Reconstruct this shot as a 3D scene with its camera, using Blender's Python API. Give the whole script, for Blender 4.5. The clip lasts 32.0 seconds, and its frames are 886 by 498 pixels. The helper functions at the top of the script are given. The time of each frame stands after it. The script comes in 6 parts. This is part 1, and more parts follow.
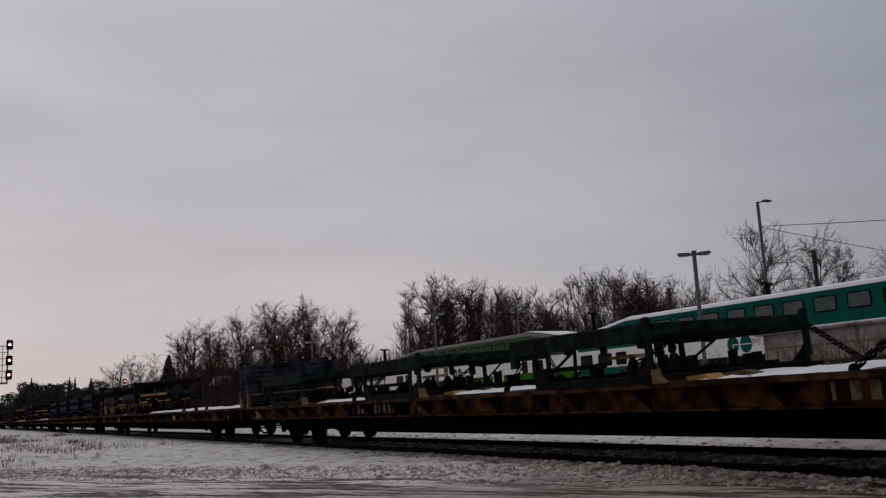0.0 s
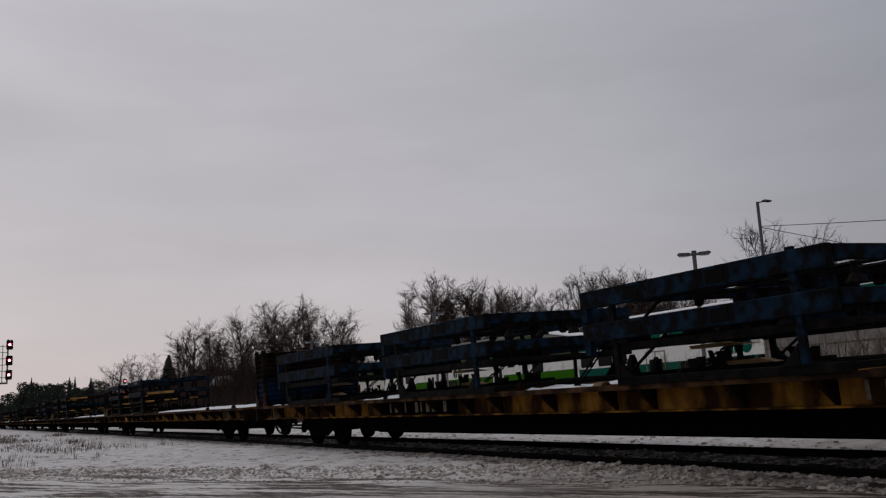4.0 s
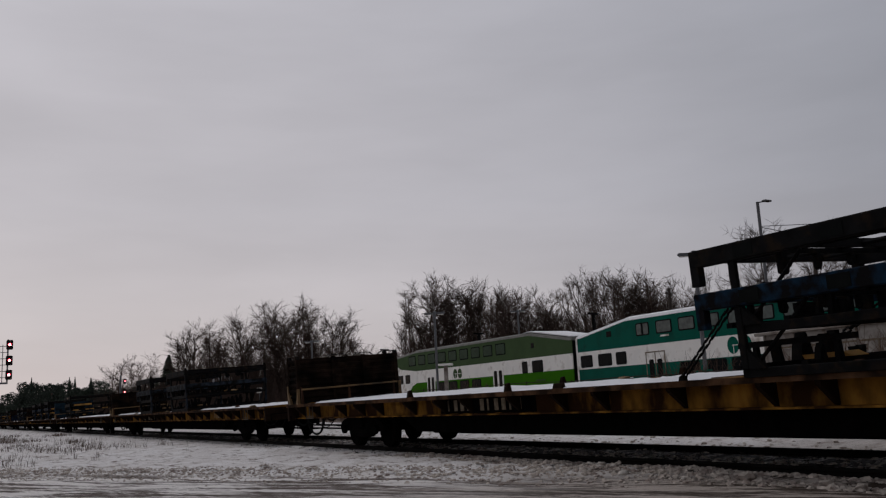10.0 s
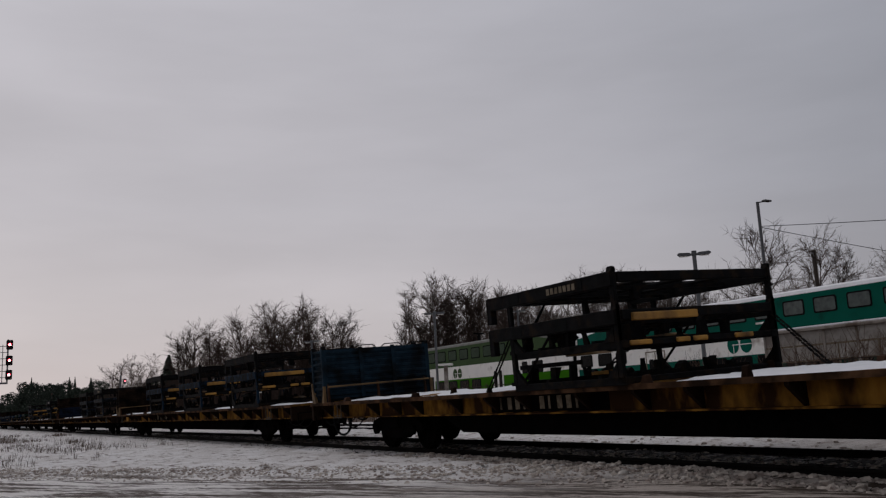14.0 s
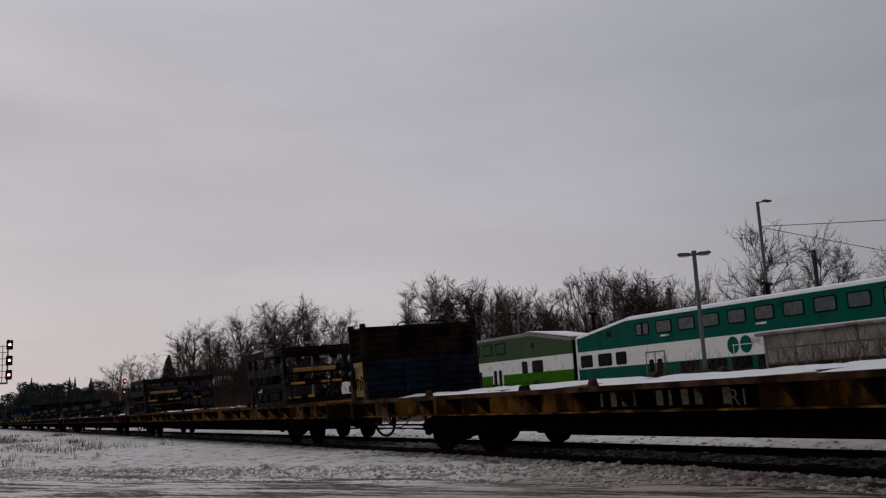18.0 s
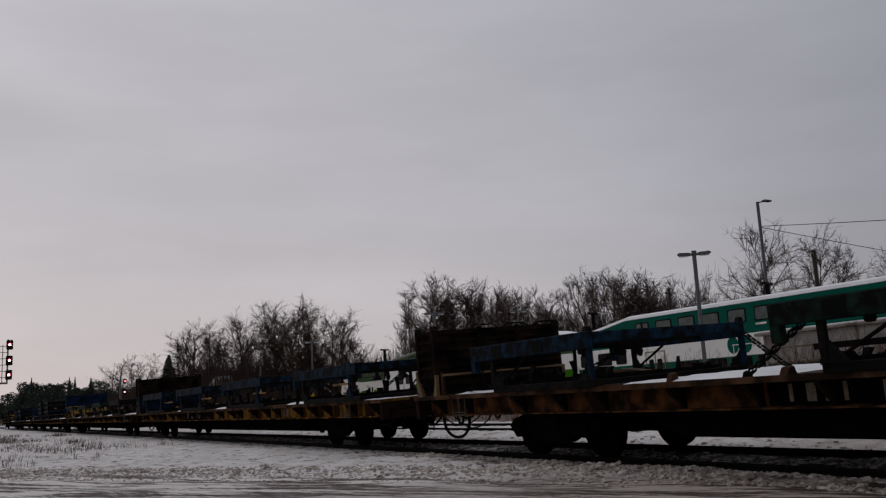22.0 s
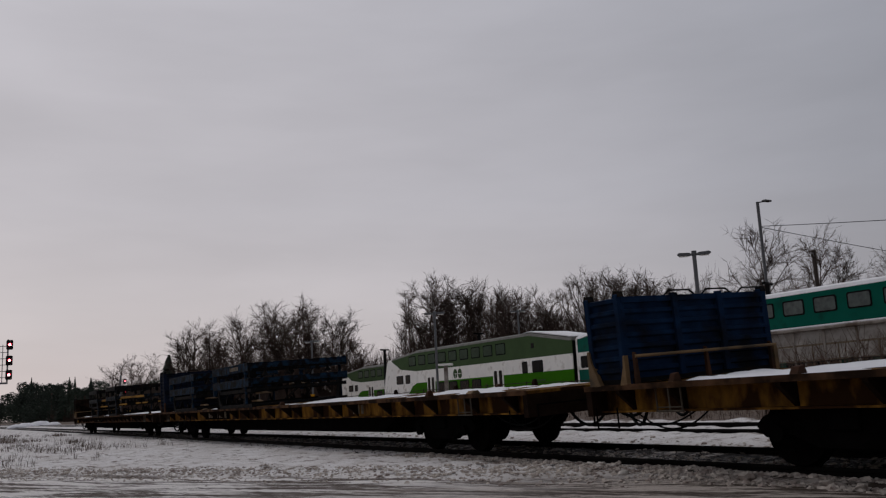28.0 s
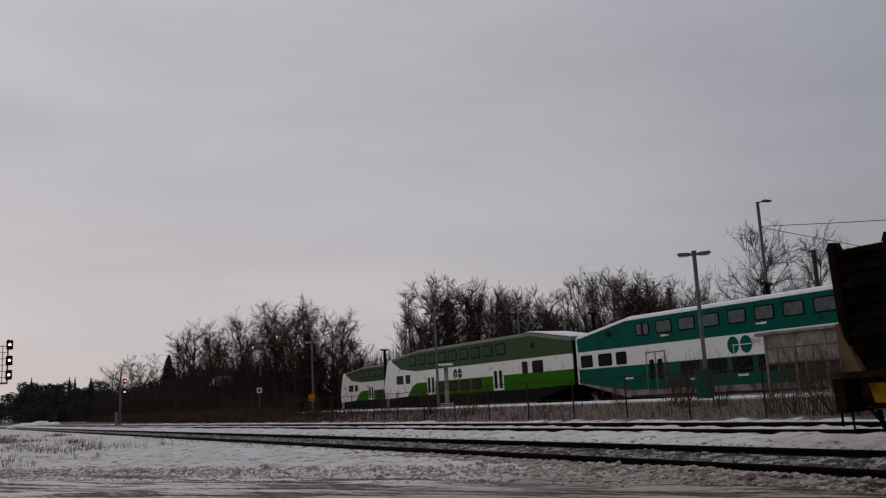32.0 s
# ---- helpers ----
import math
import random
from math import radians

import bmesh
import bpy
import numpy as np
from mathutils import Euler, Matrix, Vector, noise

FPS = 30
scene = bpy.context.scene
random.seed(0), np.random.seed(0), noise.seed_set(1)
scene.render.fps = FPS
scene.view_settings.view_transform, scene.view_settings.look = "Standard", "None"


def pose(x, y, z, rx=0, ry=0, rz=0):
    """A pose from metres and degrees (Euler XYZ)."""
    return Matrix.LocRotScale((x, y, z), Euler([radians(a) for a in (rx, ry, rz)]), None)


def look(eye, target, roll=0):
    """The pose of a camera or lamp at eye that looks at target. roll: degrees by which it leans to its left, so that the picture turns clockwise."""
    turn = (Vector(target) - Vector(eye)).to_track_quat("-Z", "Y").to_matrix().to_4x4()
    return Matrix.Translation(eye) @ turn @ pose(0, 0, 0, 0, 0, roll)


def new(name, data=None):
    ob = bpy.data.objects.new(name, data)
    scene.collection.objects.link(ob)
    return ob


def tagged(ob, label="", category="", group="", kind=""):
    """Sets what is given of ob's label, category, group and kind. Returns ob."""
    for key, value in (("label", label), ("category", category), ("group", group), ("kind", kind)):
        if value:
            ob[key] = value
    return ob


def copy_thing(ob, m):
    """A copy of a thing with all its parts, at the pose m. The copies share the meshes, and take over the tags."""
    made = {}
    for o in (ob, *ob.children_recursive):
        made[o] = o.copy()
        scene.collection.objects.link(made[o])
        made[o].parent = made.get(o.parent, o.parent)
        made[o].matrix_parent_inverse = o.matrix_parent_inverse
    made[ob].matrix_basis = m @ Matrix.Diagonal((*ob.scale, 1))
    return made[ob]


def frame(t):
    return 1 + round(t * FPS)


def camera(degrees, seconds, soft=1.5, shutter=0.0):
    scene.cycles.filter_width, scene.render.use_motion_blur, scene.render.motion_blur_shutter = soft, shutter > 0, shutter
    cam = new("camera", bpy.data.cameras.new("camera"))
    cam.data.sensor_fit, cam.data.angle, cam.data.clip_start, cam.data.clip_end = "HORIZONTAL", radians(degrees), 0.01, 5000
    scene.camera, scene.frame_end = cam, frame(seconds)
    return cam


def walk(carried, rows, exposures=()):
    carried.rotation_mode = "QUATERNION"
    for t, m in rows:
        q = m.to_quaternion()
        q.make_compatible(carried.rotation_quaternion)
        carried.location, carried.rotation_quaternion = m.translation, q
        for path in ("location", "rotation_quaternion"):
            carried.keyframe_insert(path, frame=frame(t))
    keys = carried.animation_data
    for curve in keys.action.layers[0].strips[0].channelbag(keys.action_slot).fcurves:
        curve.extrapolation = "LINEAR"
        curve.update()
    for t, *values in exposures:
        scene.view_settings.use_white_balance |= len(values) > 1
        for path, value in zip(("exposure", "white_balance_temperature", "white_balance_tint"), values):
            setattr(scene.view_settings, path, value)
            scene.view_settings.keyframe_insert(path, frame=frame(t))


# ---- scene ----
# ---- camera: a fixed tripod beside the line; x across the tracks, y along them, z up from the rail top ----
EYE = Vector((0.0, 0.0, 0.977))
FOV, YAW, PITCH, ROLL = 53.75, 29.69, 9.82, -2.90
cam = camera(FOV, 32.0, soft=1.25, shutter=0.0)
AIM = EYE + Vector((math.sin(radians(YAW)) * math.cos(radians(PITCH)), math.cos(radians(YAW)) * math.cos(radians(PITCH)), math.sin(radians(PITCH))))
walk(cam, [(0.0, look(EYE, AIM, ROLL)), (32.0, look(EYE, AIM, ROLL))], exposures=[(0.0, 0.0)])

# ---- light: a heavy overcast sky, brightest low over the end of the line ----
world = bpy.data.worlds.new("overcast")
scene.world = world
world.use_nodes = True
wt = world.node_tree
wt.nodes.clear()
w_out = wt.nodes.new("ShaderNodeOutputWorld")
w_bg = wt.nodes.new("ShaderNodeBackground")
w_sky = wt.nodes.new("ShaderNodeTexSky")
w_sky.sky_type, w_sky.sun_disc, w_sky.sun_elevation, w_sky.sun_rotation = "NISHITA", False, radians(9), radians(-25)
w_tc = wt.nodes.new("ShaderNodeTexCoord")
w_sep = wt.nodes.new("ShaderNodeSeparateXYZ")
wt.links.new(w_tc.outputs["Generated"], w_sep.inputs[0])
w_ramp = wt.nodes.new("ShaderNodeValToRGB")
wt.links.new(w_sep.outputs["Z"], w_ramp.inputs[0])
e = w_ramp.color_ramp.elements
e[0].position, e[0].color = 0.0, (0.392, 0.352, 0.362, 1)
e[1].position, e[1].color = 0.85, (0.52, 0.51, 0.54, 1)
k = e.new(0.10); k.color = (0.362, 0.338, 0.352, 1)
k = e.new(0.22); k.color = (0.350, 0.338, 0.363, 1)
k = e.new(0.46); k.color = (0.375, 0.366, 0.396, 1)
w_map = wt.nodes.new("ShaderNodeMapping")
w_map.inputs["Scale"].default_value = (1.0, 1.0, 4.5)
wt.links.new(w_tc.outputs["Generated"], w_map.inputs[0])
w_noise = wt.nodes.new("ShaderNodeTexNoise")
w_noise.inputs["Scale"].default_value, w_noise.inputs["Detail"].default_value, w_noise.inputs["Roughness"].default_value = 1.7, 5, 0.5
wt.links.new(w_map.outputs[0], w_noise.inputs["Vector"])
w_cl = wt.nodes.new("ShaderNodeMapRange")
w_cl.inputs["From Min"].default_value, w_cl.inputs["From Max"].default_value = 0.3, 0.7
w_cl.inputs["To Min"].default_value, w_cl.inputs["To Max"].default_value = 0.88, 1.12
wt.links.new(w_noise.outputs[0], w_cl.inputs["Value"])
w_mul = wt.nodes.new("ShaderNodeVectorMath")
w_mul.operation = "SCALE"
wt.links.new(w_ramp.outputs[0], w_mul.inputs[0])
wt.links.new(w_cl.outputs[0], w_mul.inputs["Scale"])
w_side = wt.nodes.new("ShaderNodeMapRange")   # the sky pales towards the end of the line, darkens behind
w_side.inputs["From Min"].default_value, w_side.inputs["From Max"].default_value = 0.2, 1.0
w_side.inputs["To Min"].default_value, w_side.inputs["To Max"].default_value = 0.67, 1.41
wt.links.new(w_sep.outputs["Y"], w_side.inputs["Value"])
w_mul2 = wt.nodes.new("ShaderNodeVectorMath")
w_mul2.operation = "SCALE"
wt.links.new(w_mul.outputs[0], w_mul2.inputs[0])
wt.links.new(w_side.outputs[0], w_mul2.inputs["Scale"])
w_warm = wt.nodes.new("ShaderNodeMapRange")   # slightly warm over the end of the line, cooler aside
w_warm.inputs["From Min"].default_value, w_warm.inputs["From Max"].default_value = 0.5, 1.0
wt.links.new(w_sep.outputs["Y"], w_warm.inputs["Value"])
w_tint = wt.nodes.new("ShaderNodeMix")
w_tint.data_type = "RGBA"
w_tint.inputs["A"].default_value, w_tint.inputs["B"].default_value = (0.955, 1.0, 1.045, 1), (1.015, 1.0, 0.985, 1)
wt.links.new(w_warm.outputs[0], w_tint.inputs["Factor"])
w_toned = wt.nodes.new("ShaderNodeVectorMath")
w_toned.operation = "MULTIPLY"
wt.links.new(w_mul2.outputs[0], w_toned.inputs[0])
wt.links.new(w_tint.outputs["Result"], w_toned.inputs[1])
w_mix = wt.nodes.new("ShaderNodeMix")
w_mix.data_type = "RGBA"
w_mix.inputs["Factor"].default_value = 0.97
w_dim = wt.nodes.new("ShaderNodeVectorMath")
w_dim.operation = "SCALE"
w_dim.inputs["Scale"].default_value = 0.1
wt.links.new(w_sky.outputs[0], w_dim.inputs[0])
wt.links.new(w_dim.outputs[0], w_mix.inputs["A"])
wt.links.new(w_toned.outputs[0], w_mix.inputs["B"])
wt.links.new(w_mix.outputs["Result"], w_bg.inputs["Color"])
w_bg.inputs["Strength"].default_value = 1.03
wt.links.new(w_bg.outputs[0], w_out.inputs[0])
sun = new("sun", bpy.data.lights.new("sun", "SUN"))
sun.data.energy, sun.data.angle, sun.data.color = 0.3, radians(20), (1.0, 0.93, 0.9)
sun.matrix_world = look((-25, 70, 110), (0, 0, 0))


# ---- materials ----
def mat(name, base, rough=0.7, metal=0.0, vary=0.25, scale=6.0, grain=60.0, bump=0.2, dirt=None, dirt_amount=0.35, dirt_scale=1.5, stretch=(1, 1, 1), random_tint=0.0, spec=0.4, coords="Object"):
    m = bpy.data.materials.new(name)
    m.use_nodes = True
    nt = m.node_tree
    b = nt.nodes["Principled BSDF"]
    b.inputs["Roughness"].default_value, b.inputs["Metallic"].default_value = rough, metal
    b.inputs["Specular IOR Level"].default_value = spec
    tc = nt.nodes.new("ShaderNodeTexCoord")
    mp = nt.nodes.new("ShaderNodeMapping")
    mp.inputs["Scale"].default_value = stretch
    nt.links.new(tc.outputs[coords], mp.inputs[0])
    def noise_node(s, detail):
        n = nt.nodes.new("ShaderNodeTexNoise")
        n.inputs["Scale"].default_value, n.inputs["Detail"].default_value = s, detail
        nt.links.new(mp.outputs[0], n.inputs["Vector"])
        return n
    big, fine = noise_node(scale, 4), noise_node(grain, 3)
    ramp = nt.nodes.new("ShaderNodeMapRange")
    ramp.inputs["From Min"].default_value, ramp.inputs["From Max"].default_value = 0.3, 0.7
    ramp.inputs["To Min"].default_value, ramp.inputs["To Max"].default_value = 1 - vary, 1 + vary
    nt.links.new(big.outputs[0], ramp.inputs["Value"])
    sc = nt.nodes.new("ShaderNodeVectorMath")
    sc.operation = "SCALE"
    sc.inputs[0].default_value = base
    nt.links.new(ramp.outputs[0], sc.inputs["Scale"])
    col = sc.outputs[0]
    if random_tint:
        oi = nt.nodes.new("ShaderNodeObjectInfo")
        r2 = nt.nodes.new("ShaderNodeMapRange")
        r2.inputs["To Min"].default_value, r2.inputs["To Max"].default_value = 1 - random_tint, 1 + random_tint
        nt.links.new(oi.outputs["Random"], r2.inputs["Value"])
        s2 = nt.nodes.new("ShaderNodeVectorMath")
        s2.operation = "SCALE"
        nt.links.new(col, s2.inputs[0])
        nt.links.new(r2.outputs[0], s2.inputs["Scale"])
        col = s2.outputs[0]
    if dirt:
        dn = noise_node(dirt_scale, 6)
        dr = nt.nodes.new("ShaderNodeMapRange")
        dr.inputs["From Min"].default_value, dr.inputs["From Max"].default_value = 0.62 - dirt_amount * 0.4, 0.80 - dirt_amount * 0.4
        nt.links.new(dn.outputs[0], dr.inputs["Value"])
        mx = nt.nodes.new("ShaderNodeMix")
        mx.data_type = "RGBA"
        nt.links.new(dr.outputs[0], mx.inputs["Factor"])
        nt.links.new(col, mx.inputs["A"])
        mx.inputs["B"].default_value = (*dirt, 1)
        col = mx.outputs["Result"]
    nt.links.new(col, b.inputs["Base Color"])
    bp = nt.nodes.new("ShaderNodeBump")
    bp.inputs["Strength"].default_value, bp.inputs["Distance"].default_value = bump, 0.02
    nt.links.new(fine.outputs[0], bp.inputs["Height"])
    nt.links.new(bp.outputs[0], b.inputs["Normal"])
    return m


def glow(name, colour, strength):
    m = bpy.data.materials.new(name)
    m.use_nodes = True
    b = m.node_tree.nodes["Principled BSDF"]
    b.inputs["Base Color"].default_value = (*colour, 1)
    b.inputs["Emission Color"].default_value, b.inputs["Emission Strength"].default_value = (*colour, 1), strength
    return m


SNOW = mat("snow", (0.82, 0.81, 0.84), 0.75, vary=0.10, scale=1.2, grain=14, bump=0.5, dirt=(0.30, 0.25, 0.22), dirt_amount=0.18, dirt_scale=2.0)
CLOD_SNOW = mat("clod_snow", (0.60, 0.55, 0.50), 0.8, vary=0.25, scale=8, grain=30, bump=0.5, dirt=(0.26, 0.21, 0.18), dirt_amount=0.4, dirt_scale=5)
DECK_SNOW = mat("deck_snow", (0.78, 0.78, 0.80), 0.75, vary=0.06, scale=2.0, grain=18, bump=0.4)
RUST = mat("rust_steel", (0.052, 0.023, 0.012), 0.85, vary=0.35, scale=4, grain=40, dirt=(0.013, 0.009, 0.007), dirt_amount=0.4, spec=0.15)
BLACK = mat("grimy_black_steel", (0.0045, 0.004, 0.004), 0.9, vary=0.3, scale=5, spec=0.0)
RAIL = mat("rail_steel", (0.007, 0.006, 0.0055), 0.85, vary=0.3, scale=2, spec=0.05)
TIE = mat("tie_wood", (0.035, 0.026, 0.022), 0.9, vary=0.3, scale=8)
YELLOW = mat("yellow_paint", (0.270, 0.132, 0.024), 0.8, vary=0.4, scale=5, dirt=(0.034, 0.015, 0.006), dirt_amount=0.64, dirt_scale=2.2, stretch=(1, 1, 0.5), spec=0.03)
BROWN = mat("brown_paint", (0.110, 0.046, 0.017), 0.85, vary=0.5, scale=3, dirt=(0.020, 0.010, 0.006), dirt_amount=0.55, dirt_scale=3.2, spec=0.05)
BRIGHT = mat("reflector_yellow", (0.46, 0.205, 0.008), 0.6, vary=0.25, scale=6, dirt=(0.10, 0.045, 0.01), dirt_amount=0.3, dirt_scale=4, spec=0.1)
STENCIL = mat("stencil_white", (0.20, 0.165, 0.12), 0.9, vary=0.35, scale=14, dirt=(0.05, 0.04, 0.03), dirt_amount=0.15, spec=0.05)
RACK_BLACK = mat("rack_black", (0.0065, 0.0065, 0.007), 0.8, vary=0.5, scale=5, dirt=(0.018, 0.012, 0.008), dirt_amount=0.25, dirt_scale=6.0, spec=0.06)
RACK_BLUE = mat("rack_blue", (0.009, 0.026, 0.050), 0.7, vary=0.3, scale=4, dirt=(0.007, 0.007, 0.008), dirt_amount=0.55, dirt_scale=5.0, spec=0.03)
RACK_GREEN = mat("rack_green", (0.011, 0.027, 0.019), 0.7, vary=0.3, scale=4, dirt=(0.008, 0.008, 0.008), dirt_amount=0.55, dirt_scale=5.0, spec=0.03)
RACK_GREY = mat("rack_grey", (0.026, 0.034, 0.046), 0.7, vary=0.35, scale=4, dirt=(0.008, 0.008, 0.008), dirt_amount=0.55, dirt_scale=5.0, spec=0.03)
GREEN_DARK = mat("coach_dark_green", (0.002, 0.088, 0.060), 0.45, vary=0.10, scale=1.0, bump=0.03, dirt=(0.004, 0.060, 0.043), dirt_amount=0.2, spec=0.04)
GREEN_OLIVE = mat("coach_olive_green", (0.056, 0.090, 0.040), 0.6, vary=0.10, scale=1.0, bump=0.02, spec=0.02)
GREEN_LIME = mat("coach_lime_green", (0.034, 0.142, 0.004), 0.6, vary=0.08, scale=1.0, bump=0.02, spec=0.02)
WHITE_PAINT = mat("coach_white", (0.80, 0.77, 0.72), 0.5, vary=0.06, scale=1.5, bump=0.03, dirt=(0.35, 0.30, 0.25), dirt_amount=0.15)
ROOF_WHITE = mat("roof_snow_white", (0.85, 0.84, 0.85), 0.7, vary=0.06, scale=1.0, bump=0.1)
SKIRT_GREY = mat("coach_skirt_grey", (0.27, 0.24, 0.21), 0.7, vary=0.15, scale=1.2, dirt=(0.10, 0.07, 0.05), dirt_amount=0.4)
WINDOW = mat("coach_window_glass", (0.045, 0.060, 0.054), 0.25, vary=0.35, scale=3.0, bump=0.03, spec=0.5)
WINDOW_DARK = mat("dark_window_glass", (0.0035, 0.004, 0.0045), 0.25, vary=0.2, scale=1.0, bump=0.02, spec=0.06)
RUBBER = mat("black_rubber", (0.005, 0.006, 0.006), 0.8, vary=0.2, scale=5, spec=0.06)
GALV = mat("galvanised_steel", (0.12, 0.12, 0.125), 0.6, metal=0.2, vary=0.15, scale=5, bump=0.05)
DARK_POST = mat("dark_post", (0.010, 0.009, 0.009), 0.8, vary=0.2, scale=5, spec=0.08)
WOOD_POLE = mat("weathered_pole", (0.055, 0.042, 0.035), 0.9, vary=0.25, scale=4, stretch=(1, 1, 0.2))
BARK = mat("bare_bark", (0.066, 0.047, 0.039), 0.95, vary=0.3, scale=2, grain=30, random_tint=0.4, spec=0.05)
CONIFER = mat("conifer_needles", (0.017, 0.027, 0.017), 0.9, vary=0.4, scale=1.0, random_tint=0.3)
BRUSH = mat("dead_brush", (0.092, 0.058, 0.042), 0.95, vary=0.4, scale=0.6, random_tint=0.2, spec=0.05)
WEED = mat("dead_weed", (0.11, 0.078, 0.058), 0.95, vary=0.4, scale=2)
BIN_BROWN = mat("bin_brown", (0.017, 0.0105, 0.0075), 0.9, vary=0.5, scale=4, dirt=(0.003, 0.0026, 0.0024), dirt_amount=0.45, spec=0.02)
BIN_BLUE = mat("bin_blue", (0.006, 0.019, 0.049), 0.7, vary=0.3, scale=4, dirt=(0.006, 0.007, 0.010), dirt_amount=0.35, spec=0.03)
BIN_NAVY = mat("bin_navy", (0.010, 0.015, 0.030), 0.7, vary=0.35, scale=4, dirt=(0.006, 0.007, 0.010), dirt_amount=0.4, spec=0.03)
BIN_TEAL = mat("bin_teal", (0.012, 0.026, 0.040), 0.7, vary=0.35, scale=4, dirt=(0.006, 0.007, 0.008), dirt_amount=0.4, spec=0.03)
BIN_GREY = mat("bin_grey", (0.040, 0.048, 0.064), 0.75, vary=0.35, scale=4, dirt=(0.014, 0.010, 0.008), dirt_amount=0.45, spec=0.03)
BIN_YELLOW = mat("bin_yellow", (0.36, 0.21, 0.045), 0.65, vary=0.2, scale=3, dirt=(0.09, 0.055, 0.02), dirt_amount=0.3)
TAN = mat("worn_tan_pipe", (0.21, 0.125, 0.052), 0.8, vary=0.3, scale=6, dirt=(0.05, 0.035, 0.02), dirt_amount=0.4)
AMBER = mat("amber_bumper", (0.42, 0.21, 0.035), 0.6, vary=0.2, scale=5, dirt=(0.07, 0.035, 0.012), dirt_amount=0.35)
STONE = mat("ballast_stone", (0.045, 0.038, 0.034), 0.95, vary=0.4, scale=6, random_tint=0.3)
CONCRETE = mat("platform_concrete", (0.26, 0.24, 0.22), 0.9, vary=0.15, scale=1.5)
RED_LENS = glow("red_lens", (1.0, 0.05, 0.08), 6.0)
WHITE_LENS = glow("lens_hot_spot", (1.0, 0.75, 0.75), 6.0)
BLUE_PANEL = mat("blue_marker_plate", (0.008, 0.012, 0.042), 0.7, vary=0.2, scale=6)
ROOF_TILE = mat("house_roof", (0.30, 0.29, 0.30), 0.9, vary=0.2, scale=2)


# ---- building helpers ----
def box(bm, x0, x1, y0, y1, z0, z1):
    v = [bm.verts.new(c) for c in ((x0, y0, z0), (x1, y0, z0), (x1, y1, z0), (x0, y1, z0), (x0, y0, z1), (x1, y0, z1), (x1, y1, z1), (x0, y1, z1))]
    for f in ((0, 3, 2, 1), (4, 5, 6, 7), (0, 1, 5, 4), (1, 2, 6, 5), (2, 3, 7, 6), (3, 0, 4, 7)):
        bm.faces.new([v[i] for i in f])
    return v


def tube(bm, a, b, r0, r1=None, n=6, caps=True):
    a, b = Vector(a), Vector(b)
    r1 = r0 if r1 is None else r1
    d = (b - a).normalized()
    u = d.cross(Vector((0, 0, 1)) if abs(d.z) < 0.9 else Vector((1, 0, 0))).normalized()
    w = d.cross(u)
    ra, rb = [], []
    for i in range(n):
        t = 2 * math.pi * i / n
        o = u * math.cos(t) + w * math.sin(t)
        ra.append(bm.verts.new(a + o * r0))
        rb.append(bm.verts.new(b + o * r1))
    for i in range(n):
        j = (i + 1) % n
        bm.faces.new((ra[i], ra[j], rb[j], rb[i]))
    if caps:
        bm.faces.new(ra[::-1])
        bm.faces.new(rb)


def prism(bm, pts, lo, hi, axis="x"):
    """Extrudes a closed outline: (y, z) along x, (x, z) along y, (x, y) along z."""
    def place(p, t):
        return (t, p[0], p[1]) if axis == "x" else (p[0], t, p[1]) if axis == "y" else (p[0], p[1], t)
    a = [bm.verts.new(place(p, lo)) for p in pts]
    b = [bm.verts.new(place(p, hi)) for p in pts]
    n = len(pts)
    for i in range(n):
        bm.faces.new((a[i], a[(i + 1) % n], b[(i + 1) % n], b[i]))
    bm.faces.new(a[::-1])
    bm.faces.new(b)


def mesh_of(name, bm, material, bevel=0.0, smooth=False):
    if bevel:
        bmesh.ops.bevel(bm, geom=bm.edges[:], offset=bevel, segments=1, affect="EDGES")
    bmesh.ops.recalc_face_normals(bm, faces=bm.faces)
    me = bpy.data.meshes.new(name)
    bm.to_mesh(me)
    bm.free()
    if smooth:
        for poly in me.polygons:
            poly.use_smooth = True
    me.materials.append(material)
    return me


def part(name, bm, material, parent, label="", bevel=0.0, smooth=False):
    me = bm if isinstance(bm, bpy.types.Mesh) else mesh_of(name, bm, material, bevel, smooth)
    ob = new(name, me)
    ob.parent = parent
    if label:
        ob["label"] = label
    return ob


def B(*boxes):
    bm = bmesh.new()
    for b in boxes:
        box(bm, *b)
    return bm


def T(*tubes, n=6):
    bm = bmesh.new()
    for a, b, r in tubes:
        tube(bm, a, b, r, n=n)
    return bm


def P(pts, lo, hi, axis="x"):
    bm = bmesh.new()
    prism(bm, pts, lo, hi, axis)
    return bm


def smooth_step(a, b, x):
    t = min(1, max(0, (x - a) / (b - a)))
    return t * t * (3 - 2 * t)


# ---- ground: snow field, slushy road, track beds, rising bank to the platform ----
NEAR_RAIL, FAR_RAIL = 8.875, 13.28        # x of the first rail of each track
GAUGE = 1.505
ROAD_N = Vector((0.880, 0.475, 0))


